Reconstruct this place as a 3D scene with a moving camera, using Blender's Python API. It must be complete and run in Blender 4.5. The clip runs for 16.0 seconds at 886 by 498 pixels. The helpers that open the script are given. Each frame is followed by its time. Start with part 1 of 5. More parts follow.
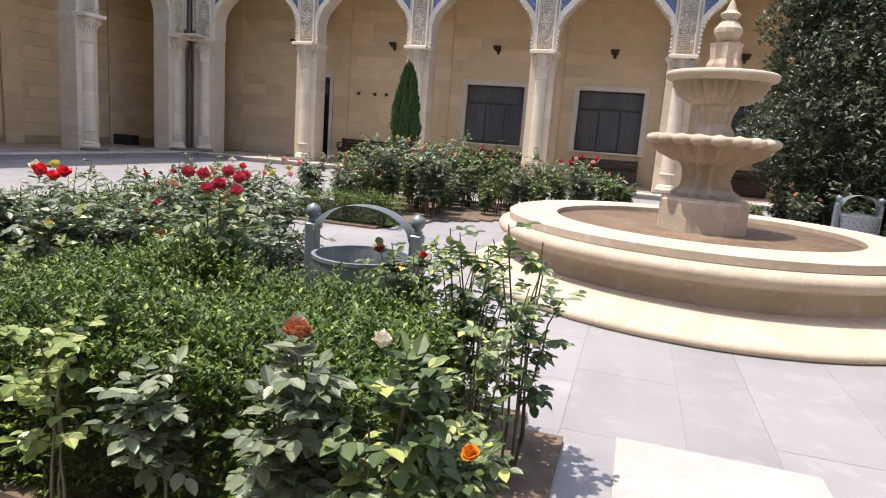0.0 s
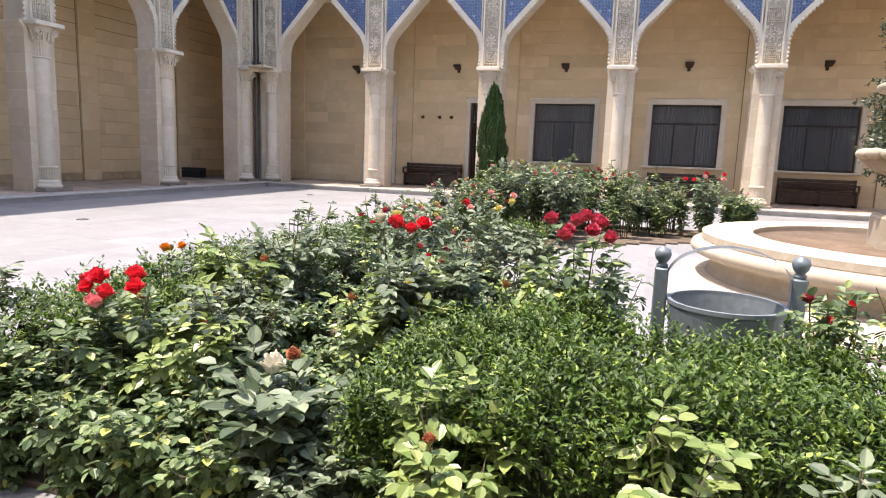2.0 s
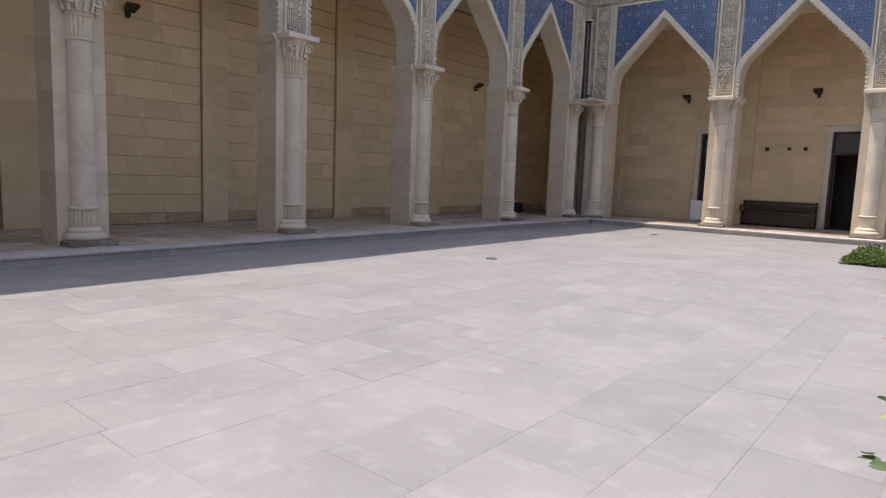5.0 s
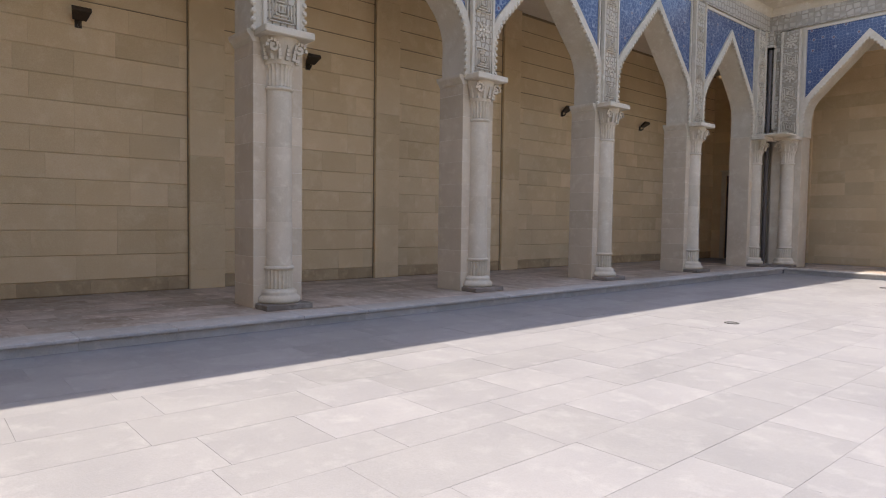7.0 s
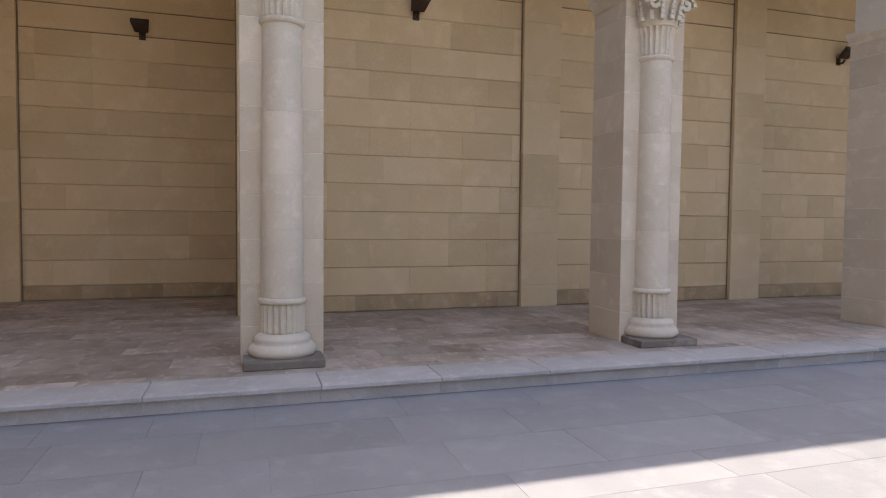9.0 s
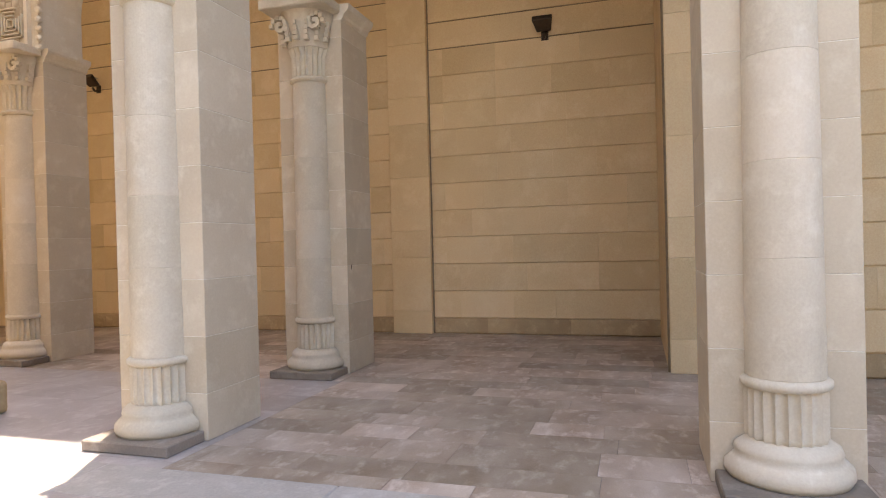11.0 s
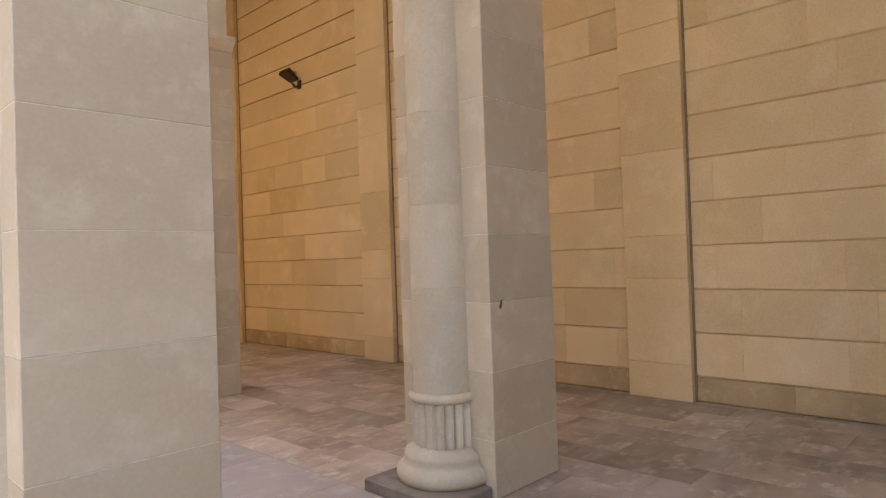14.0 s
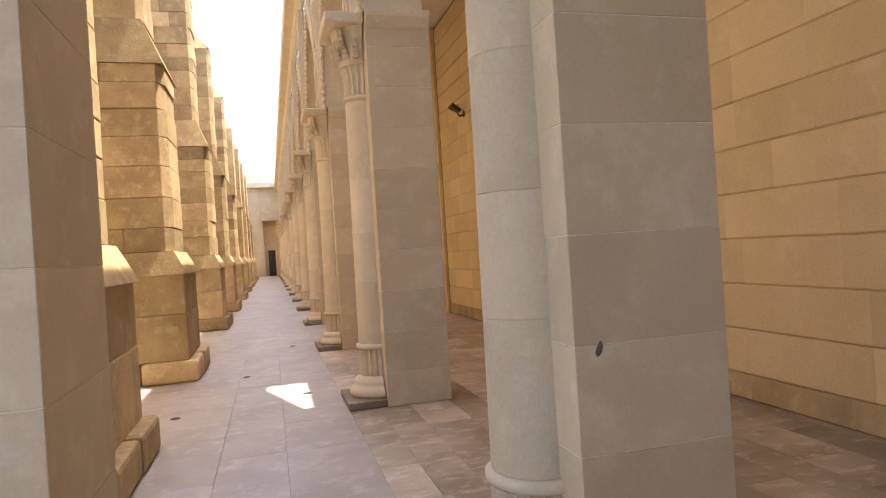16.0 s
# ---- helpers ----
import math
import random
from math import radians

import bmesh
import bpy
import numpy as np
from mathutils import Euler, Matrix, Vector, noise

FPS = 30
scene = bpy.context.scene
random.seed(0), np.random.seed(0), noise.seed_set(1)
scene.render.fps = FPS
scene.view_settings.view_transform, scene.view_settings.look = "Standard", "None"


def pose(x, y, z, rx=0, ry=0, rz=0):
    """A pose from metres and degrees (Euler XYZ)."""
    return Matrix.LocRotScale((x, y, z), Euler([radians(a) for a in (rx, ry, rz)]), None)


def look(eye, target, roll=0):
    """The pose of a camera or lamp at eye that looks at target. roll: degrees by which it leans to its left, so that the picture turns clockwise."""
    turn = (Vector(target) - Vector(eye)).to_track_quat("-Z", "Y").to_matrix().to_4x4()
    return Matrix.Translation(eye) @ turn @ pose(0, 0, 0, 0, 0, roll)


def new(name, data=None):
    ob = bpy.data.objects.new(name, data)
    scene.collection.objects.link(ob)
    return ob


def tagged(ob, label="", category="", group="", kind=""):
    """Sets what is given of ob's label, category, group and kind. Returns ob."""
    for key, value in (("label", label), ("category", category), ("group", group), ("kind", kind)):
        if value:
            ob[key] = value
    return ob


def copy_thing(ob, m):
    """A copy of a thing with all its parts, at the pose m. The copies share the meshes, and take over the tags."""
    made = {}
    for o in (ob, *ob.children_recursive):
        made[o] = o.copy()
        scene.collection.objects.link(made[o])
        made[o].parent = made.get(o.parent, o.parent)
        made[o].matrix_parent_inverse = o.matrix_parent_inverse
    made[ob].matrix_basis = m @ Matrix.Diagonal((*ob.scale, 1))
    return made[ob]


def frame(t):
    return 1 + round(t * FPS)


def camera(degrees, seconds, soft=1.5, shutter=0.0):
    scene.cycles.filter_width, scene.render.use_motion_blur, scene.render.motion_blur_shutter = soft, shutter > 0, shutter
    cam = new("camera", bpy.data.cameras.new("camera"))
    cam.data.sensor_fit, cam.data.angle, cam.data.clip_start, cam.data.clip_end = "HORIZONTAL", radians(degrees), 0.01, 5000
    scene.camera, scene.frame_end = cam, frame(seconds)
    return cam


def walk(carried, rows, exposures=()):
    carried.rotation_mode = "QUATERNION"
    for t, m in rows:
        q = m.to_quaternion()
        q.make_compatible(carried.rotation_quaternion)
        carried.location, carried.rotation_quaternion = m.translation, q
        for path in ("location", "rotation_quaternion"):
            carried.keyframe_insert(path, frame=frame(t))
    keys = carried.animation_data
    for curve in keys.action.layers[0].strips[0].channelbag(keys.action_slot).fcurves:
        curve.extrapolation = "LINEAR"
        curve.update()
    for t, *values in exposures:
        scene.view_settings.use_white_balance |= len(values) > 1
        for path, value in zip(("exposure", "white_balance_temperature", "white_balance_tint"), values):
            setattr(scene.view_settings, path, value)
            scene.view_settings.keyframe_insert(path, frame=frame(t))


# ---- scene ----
cam = camera(70.2, 16.0, soft=1.1)
ROWS = [
    # seconds, x, y, z, yaw, pitch, roll
    (0, -0.895, 0.025, 1.395, 17.109, -10.349, -4.204),
    (0.5, -1.369, 0.034, 1.392, 17.181, -9.707, -4.015),
    (1, -1.817, 0.064, 1.398, 15.747, -9.180, -2.970),
    (1.5, -2.261, 0.004, 1.410, 14.888, -8.867, -3.006),
    (2, -2.703, -0.169, 1.394, 18.713, -8.750, -1.960),
    (2.5, -3.217, -0.344, 1.420, 25.881, -8.963, -1.211),
    (3, -3.827, -0.501, 1.422, 27.439, -8.710, -0.460),
    (3.5, -4.385, -0.575, 1.424, 30.389, -8.288, -0.798),
    (4, -5.010, -0.663, 1.418, 33.992, -7.850, -2.290),
    (4.5, -5.538, -0.700, 1.403, 35.587, -7.341, -1.900),
    (4.7, -5.715, -0.700, 1.407, 37.276, -7.199, -1.901),
    (6.8, -7.856, -0.754, 1.432, 47.552, -2.727, -1.288),
    (7, -8.088, -0.786, 1.440, 49.329, -2.698, -0.788),
    (7.5, -8.569, -0.798, 1.460, 56.792, -2.313, 0.509),
    (7.7, -8.842, -0.817, 1.472, 59.652, -2.192, 0.264),
    (8, -9.245, -0.837, 1.457, 61.066, -2.076, -0.013),
    (8.5, -9.820, -0.850, 1.456, 65.988, -2.111, 0.265),
    (9, -10.486, -0.957, 1.459, 72.770, -2.522, -0.529),
    (9.5, -11.073, -1.006, 1.448, 77.177, -2.802, 0.840),
    (10, -11.629, -1.134, 1.494, 88.029, -2.215, 1.608),
    (12.5, -14.489, -1.620, 1.473, 120.892, 0.808, 2.335),
    (13, -15.035, -1.693, 1.510, 123.667, 0.810, 3.224),
    (13.5, -15.540, -1.820, 1.510, 129.599, 1.100, 1.900),
    (14, -15.969, -1.980, 1.550, 133.381, 0.800, 1.900),
    (14.5, -16.437, -2.014, 1.617, 137.444, -0.061, 3.634),
    (15, -16.874, -2.061, 1.672, 145.794, -0.650, 3.066),
    (15.5, -17.308, -2.174, 1.690, 154.307, -0.620, 2.878),
    (15.8, -17.566, -2.223, 1.670, 160.922, -0.151, 3.498),
    (16, -17.768, -2.236, 1.662, 164.658, -0.039, 3.622),
]
EXPOSURES = [(0.0, 1.22, 6750, 17), (0.5, 1.5, 6750, 17), (1.0, 1.55, 6750, 17), (2.0, 1.6, 6750, 17), (2.5, 1.48, 6750, 17), (3.0, 1.25, 6750, 17), (4.0, 0.82, 6750, 17), (4.7, 0.84, 6750, 17), (7.0, 1.22, 6850, 16), (7.5, 1.42, 6850, 16), (8.5, 1.57, 6850, 16), (9.5, 1.84, 6900, 16), (10.0, 2.15, 7000, 15), (12.5, 2.55, 7700, 14), (14.0, 2.6, 7750, 14), (14.8, 2.78, 7750, 14), (15.5, 2.69, 7750, 14), (16.0, 2.54, 7800, 14)]
walk(cam, [(t, pose(x, y, z, 90 + pitch, roll, yaw)) for t, x, y, z, yaw, pitch, roll in ROWS], EXPOSURES)

# ---- light ----
SUN_FROM = 26.0      # degrees from west towards south
SUN_UP = 73.2
sun_way = Vector((-math.cos(radians(SUN_FROM)) * math.cos(radians(SUN_UP)), -math.sin(radians(SUN_FROM)) * math.cos(radians(SUN_UP)), math.sin(radians(SUN_UP))))
world = bpy.data.worlds.new("sky")
scene.world = world
world.use_nodes = True
sky = world.node_tree.nodes.new("ShaderNodeTexSky")
sky.sky_type, sky.sun_disc = "NISHITA", False
sky.sun_elevation = radians(SUN_UP)
sky.sun_rotation = math.atan2(sun_way.x, sun_way.y)
sky.air_density, sky.dust_density = 1.0, 2.0
world.node_tree.links.new(sky.outputs["Color"], world.node_tree.nodes["Background"].inputs["Color"])
world.node_tree.nodes["Background"].inputs["Strength"].default_value = 0.15
sun = new("sun", bpy.data.lights.new("sun", "SUN"))
sun.data.energy, sun.data.angle, sun.data.color = 2.8, radians(0.5), (1.0, 0.95, 0.86)
sun.matrix_world = look((0, 0, 30), Vector((0, 0, 30)) - sun_way)


# ---- materials ----
def nodes_of(name, rough=0.8):
    m = bpy.data.materials.new(name)
    m.use_nodes = True
    nt = m.node_tree
    b = nt.nodes["Principled BSDF"]
    b.inputs["Roughness"].default_value = rough
    return m, nt, b


def add(nt, kind, **values):
    n = nt.nodes.new(kind)
    for k, v in values.items():
        n.inputs[k].default_value = v
    return n


def mix(nt, fac, a, b, blend="MIX"):
    n = nt.nodes.new("ShaderNodeMix")
    n.data_type, n.blend_type = "RGBA", blend
    for sock, v in ((n.inputs[0], fac), (n.inputs[6], a), (n.inputs[7], b)):
        if isinstance(v, bpy.types.NodeSocket):
            nt.links.new(v, sock)
        else:
            sock.default_value = v if not isinstance(v, tuple) or len(v) == 4 else (*v, 1.0)
    return n.outputs[2]


def ramp(nt, src, lo, hi):
    n = nt.nodes.new("ShaderNodeMapRange")
    n.inputs["From Min"].default_value, n.inputs["From Max"].default_value = lo, hi
    nt.links.new(src, n.inputs["Value"])
    return n.outputs["Result"]


def coords(nt, scale=(1, 1, 1), shift=False):
    g = nt.nodes.new("ShaderNodeNewGeometry")
    m = nt.nodes.new("ShaderNodeMapping")
    m.inputs["Scale"].default_value = scale
    nt.links.new(g.outputs["Position"], m.inputs["Vector"])
    if shift:
        o = nt.nodes.new("ShaderNodeObjectInfo")
        v = nt.nodes.new("ShaderNodeVectorMath")
        v.operation = "SCALE"
        v.inputs[0].default_value = (37, 91, 53)
        nt.links.new(o.outputs["Random"], v.inputs["Scale"])
        nt.links.new(v.outputs[0], m.inputs["Location"])
    return m.outputs["Vector"]


def noise_at(nt, vec, scale, detail=4.0, rough=0.55):
    n = add(nt, "ShaderNodeTexNoise", Scale=scale, Detail=detail, Roughness=rough)
    nt.links.new(vec, n.inputs["Vector"])
    return n.outputs["Fac"]


def bump(nt, b, height, strength, distance):
    n = add(nt, "ShaderNodeBump", Strength=strength, Distance=distance)
    nt.links.new(height, n.inputs["Height"])
    nt.links.new(n.outputs["Normal"], b.inputs["Normal"])


def stone(name, base, dark, light, vary=0.25, rough=0.8, grain=60.0, stain=1.2, stretch=(1, 1, 1), relief=0.25, island=False, speck=0.12):
    """Cut stone: broad stains, fine grain, and a tone of its own for each block."""
    m, nt, b = nodes_of(name, rough)
    vec = coords(nt, stretch, shift=True)
    big = ramp(nt, noise_at(nt, vec, stain, 5), 0.34, 0.68)
    fine = ramp(nt, noise_at(nt, vec, grain, 3, 0.7), 0.3, 0.7)
    col = mix(nt, big, dark, base)
    col = mix(nt, ramp(nt, noise_at(nt, vec, stain * 3.7, 6, 0.65), 0.52, 0.75), col, light)
    if island:
        r = nt.nodes.new("ShaderNodeNewGeometry").outputs["Random Per Island"]
    else:
        r = nt.nodes.new("ShaderNodeObjectInfo").outputs["Random"]
    tone = mix(nt, r, (1 - vary, 1 - vary, 1 - vary * 1.15), (1.0 + vary * 0.25, 1.0 + vary * 0.22, 1.0 + vary * 0.2))
    col = mix(nt, 1.0, col, tone, "MULTIPLY")
    col = mix(nt, speck, col, mix(nt, fine, (0.25, 0.22, 0.18), (1, 0.97, 0.92)), "OVERLAY")
    nt.links.new(col, b.inputs["Base Color"])
    bump(nt, b, fine, relief, 0.004)
    return m


def plain(name, colour, rough=0.5, metal=0.0, vary=0.15, scale=25.0, relief=0.1):
    m, nt, b = nodes_of(name, rough)
    vec = coords(nt)
    f = ramp(nt, noise_at(nt, vec, scale, 4), 0.3, 0.7)
    lo = tuple(c * (1 - vary) for c in colour)
    hi = tuple(min(1, c * (1 + vary)) for c in colour)
    nt.links.new(mix(nt, f, lo, hi), b.inputs["Base Color"])
    b.inputs["Metallic"].default_value = metal
    if relief:
        bump(nt, b, f, relief, 0.003)
    return m


PALE = stone("pale_limestone", (0.70, 0.62, 0.50), (0.60, 0.52, 0.40), (0.76, 0.70, 0.59), vary=0.12, stain=1.6)
WALLSTONE = stone("wall_limestone", (0.74, 0.56, 0.345), (0.645, 0.475, 0.275), (0.78, 0.61, 0.395), vary=0.12, stain=0.6, speck=0.14)
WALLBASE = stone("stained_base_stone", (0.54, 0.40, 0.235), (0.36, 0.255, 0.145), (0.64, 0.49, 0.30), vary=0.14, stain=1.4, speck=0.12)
PIER = stone("pier_limestone", (0.64, 0.54, 0.405), (0.565, 0.465, 0.34), (0.70, 0.61, 0.475), vary=0.11, stain=1.4, relief=0.12, speck=0.065)
COLUMN = stone("column_limestone", (0.68, 0.59, 0.465), (0.60, 0.515, 0.395), (0.74, 0.66, 0.535), vary=0.13, stain=2.0, relief=0.16, speck=0.10)
OLD = stone("old_sandstone", (0.60, 0.46, 0.275), (0.40, 0.29, 0.165), (0.69, 0.57, 0.39), vary=0.38, stain=1.8, relief=0.6, grain=30)
PLINTH = stone("grey_plinth_stone", (0.28, 0.235, 0.195), (0.20, 0.165, 0.135), (0.36, 0.32, 0.28), vary=0.2)
MORTAR = plain("pale_mortar", (0.78, 0.73, 0.64), 0.9)
JOINT = plain("mortar_shadow_joint", (0.24, 0.18, 0.11), 0.95)
PAVE = stone("grey_paving_slab", (0.275, 0.272, 0.276), (0.228, 0.227, 0.234), (0.312, 0.309, 0.312), vary=0.10, stain=1.1, rough=0.55, grain=90)
PAVE_REST = stone("grey_paving_slab_far", (0.275, 0.272, 0.276), (0.228, 0.227, 0.234), (0.312, 0.309, 0.312), vary=0.10, stain=1.1, rough=0.55, grain=90, island=True)
PAVE_JOINT = plain("paving_joint", (0.245, 0.243, 0.248), 0.95)
TRAV = stone("travertine_floor", (0.55, 0.465, 0.40), (0.33, 0.25, 0.19), (0.70, 0.63, 0.58), vary=0.34, stain=1.5, rough=0.5, grain=80, stretch=(1, 1.6, 1))
TRAV_REST = stone("travertine_floor_far", (0.55, 0.465, 0.40), (0.33, 0.25, 0.19), (0.70, 0.63, 0.58), vary=0.34, stain=1.5, rough=0.5, grain=80, stretch=(1, 1.6, 1), island=True)
TRAV_PALE = stone("pale_corridor_slab", (0.44, 0.405, 0.395), (0.34, 0.30, 0.285), (0.53, 0.50, 0.49), vary=0.10, stain=1.6, rough=0.45, grain=80)
TRAV_PALE_REST = stone("pale_corridor_slab_far", (0.44, 0.405, 0.395), (0.34, 0.30, 0.285), (0.53, 0.50, 0.49), vary=0.10, stain=1.6, rough=0.45, grain=80, island=True)
KERB = stone("step_stone", (0.50, 0.475, 0.45), (0.40, 0.375, 0.35), (0.57, 0.545, 0.52), vary=0.14, stain=2.0, rough=0.6)
FOUNT = stone("fountain_limestone", (0.47, 0.405, 0.315), (0.39, 0.325, 0.24), (0.53, 0.47, 0.385), vary=0.1, stain=2.4)
PLASTER = stone("ceiling_plaster", (0.72, 0.63, 0.50), (0.66, 0.57, 0.45), (0.76, 0.68, 0.56), vary=0.05)


# ---- meshes ----
def mesh_of(name, bm):
    me = bpy.data.meshes.new(name)
    bm.to_mesh(me)
    bm.free()
    return me


def part(name, bm, material, parent, label="", smooth=False):
    """One mesh object under a thing or a part."""
    me = mesh_of(name, bm) if isinstance(bm, bmesh.types.BMesh) else bm
    if material and not me.materials:
        me.materials.append(material)
    if smooth:
        me.shade_smooth()
    ob = new(name, me)
    ob.parent = parent
    if label:
        ob["label"] = label
    return ob


def thing(name, at, label, category, group="", kind=""):
    ob = new(name)
    ob.empty_display_size = 0.1
    ob.matrix_world = at
    return tagged(ob, label, category, group, kind)


def solo(name, bm, material, label, category, kind="", at=None, group="", smooth=False):
    ob = part(name, bm, material, None, smooth=smooth)
    if at is not None:
        ob.matrix_world = at
    return tagged(ob, label, category, group, kind)


def box(bm, x0, y0, z0, x1, y1, z1):
    v = [bm.verts.new(p) for p in ((x0, y0, z0), (x1, y0, z0), (x1, y1, z0), (x0, y1, z0), (x0, y0, z1), (x1, y0, z1), (x1, y1, z1), (x0, y1, z1))]
    for q in ((0, 3, 2, 1), (4, 5, 6, 7), (0, 1, 5, 4), (1, 2, 6, 5), (2, 3, 7, 6), (3, 0, 4, 7)):
        bm.faces.new([v[i] for i in q])
    return v


def boxed(*corners):
    bm = bmesh.new()
    for c in corners:
        box(bm, *c)
    return bm


def soft_box(x0, y0, z0, x1, y1, z1, r=0.01, segs=1):
    bm = boxed((x0, y0, z0, x1, y1, z1))
    bmesh.ops.bevel(bm, geom=bm.edges[:], offset=r, segments=segs, affect="EDGES", profile=0.5)
    return bm


def lathe(profile, seg=32, a0=0.0, a1=360.0, flutes=0, depth=0.0, bm=None, cx=0.0, cy=0.0):
    """A turned body from (radius, height) pairs, from angle a0 to a1; flutes cut it in hollows."""
    bm = bm or bmesh.new()
    full = abs(a1 - a0) >= 359.9
    n = seg if full else seg + 1
    rings = []
    for r, z in profile:
        ring = []
        for i in range(n):
            a = radians(a0 + (a1 - a0) * i / seg)
            k = r
            if flutes:
                k = r * (1 - depth * abs(math.sin(a * flutes / 2)) ** 0.7)
            ring.append(bm.verts.new((cx + k * math.cos(a), cy + k * math.sin(a), z)))
        rings.append(ring)
    for lo, hi in zip(rings, rings[1:]):
        for i in range(seg):
            j = (i + 1) % n
            bm.faces.new((lo[i], lo[j], hi[j], hi[i]))
    for ring, flip in ((rings[0], True), (rings[-1], False)):
        if profile[0 if flip else -1][0] > 1e-4:
            bm.faces.new(ring[::-1] if flip else ring)
    return bm


def prism(outline, y0, y1, bm=None):
    """An outline in x and z, pushed from y0 to y1."""
    bm = bm or bmesh.new()
    a = [bm.verts.new((x, y0, z)) for x, z in outline]
    b = [bm.verts.new((x, y1, z)) for x, z in outline]
    bm.faces.new(a)
    bm.faces.new(b[::-1])
    n = len(outline)
    for i in range(n):
        j = (i + 1) % n
        bm.faces.new((a[j], a[i], b[i], b[j]))
    return bm


def tube(bm, pts, r, sides=6):
    """A round bar along a line of points."""
    rings = []
    for i, p in enumerate(pts):
        p = Vector(p)
        d = (Vector(pts[min(i + 1, len(pts) - 1)]) - Vector(pts[max(i - 1, 0)])).normalized()
        u = d.orthogonal().normalized() if abs(d.z) > 0.95 else d.cross(Vector((0, 0, 1))).normalized()
        w = d.cross(u)
        rr = r[i] if isinstance(r, (list, tuple)) else r
        rings.append([bm.verts.new(p + rr * (math.cos(k * math.tau / sides) * u + math.sin(k * math.tau / sides) * w)) for k in range(sides)])
    for lo, hi in zip(rings, rings[1:]):
        for k in range(sides):
            bm.faces.new((lo[k], lo[(k + 1) % sides], hi[(k + 1) % sides], hi[k]))
    bm.faces.new(rings[0][::-1])
    bm.faces.new(rings[-1])
    return bm


# ---- plan ----
FLOOR = 0.15                    # gallery floor above the court
BAY = 4.05
SPRING = 4.02                   # top of the abacus
TOP = 8.50
WEST = -16.48                   # front of the west piers
NORTH = 19.49                   # front of the north piers
SOUTHROW = -18.79               # front of the corridor piers
WALL_W, WALL_S, WALL_N = -19.45, -21.79, 22.21
W_AXES = [-4.645, -0.648, 3.314, 7.236, 11.148, 15.097]
N_AXES = [-11.81, -7.88, -3.93, -0.02, 3.92, 7.87]
C_AXES = [-4.66 - BAY * i for i in range(14)]
END_Y = -62.0
west_at = lambda y: pose(WEST, y, 0, 0, 0, 90)
north_at = lambda x: pose(x, NORTH, 0)
row_at = lambda y: pose(SOUTHROW, y, 0, 0, 0, 90)


# ---- ground and floors ----
bm = boxed((-300, -300, -0.3, 300, 300, -0.005))
solo("ground", bm, PAVE_JOINT, "grey mortar bed under the courtyard paving", "ground", "structure")

gallery = thing("floor_gallery", pose(0, 0, 0), "worn brown and cream travertine gallery floor", "floor", kind="structure")
part("bed", boxed((-21.9, -62, -0.1, -15.62, 23.0, FLOOR - 0.012), (-15.62, NORTH - 0.75, -0.1, 14, 23.0, FLOOR - 0.012)), PAVE_JOINT, gallery)

# ---- piers and columns ----
COURSE = 0.40


def make_pier(name, label, half=0.375, depth=0.645):
    """A square pier of stone courses; local y runs into the gallery."""
    t = thing(name, pose(0, 0, 0), label, "pier", "arcade piers")
    z = FLOOR
    heights = [0.33] + [COURSE] * 8 + [SPRING - 0.16 - FLOOR - 0.33 - 8 * COURSE]
    cache = {}
    for h in heights:
        key = round(h, 3)
        if key not in cache:
            cache[key] = mesh_of("stone_block", soft_box(-half, 0, 0.0005, half, depth, h - 0.0005, 0.004))
            cache[key].materials.append(PIER)
        b = part("stone_block", cache[key], None, t)
        b.location.z = z
        z += h
    part("mortar", boxed((-half + 0.003, 0.003, FLOOR + 0.002, half - 0.003, depth - 0.003, z - 0.002)), MORTAR, t, "pale mortar in the joints")
    out = [(half, z), (half + 0.02, z + 0.02), (half + 0.03, z + 0.05), (half + 0.08, z + 0.10), (half + 0.09, z + 0.13), (half + 0.09, SPRING)]
    outline = out + [(-x, y) for x, y in out[::-1]]
    part("impost", prism(outline[::-1], 0.004, depth - 0.004), PALE, t, "moulded pale stone impost")
    return t


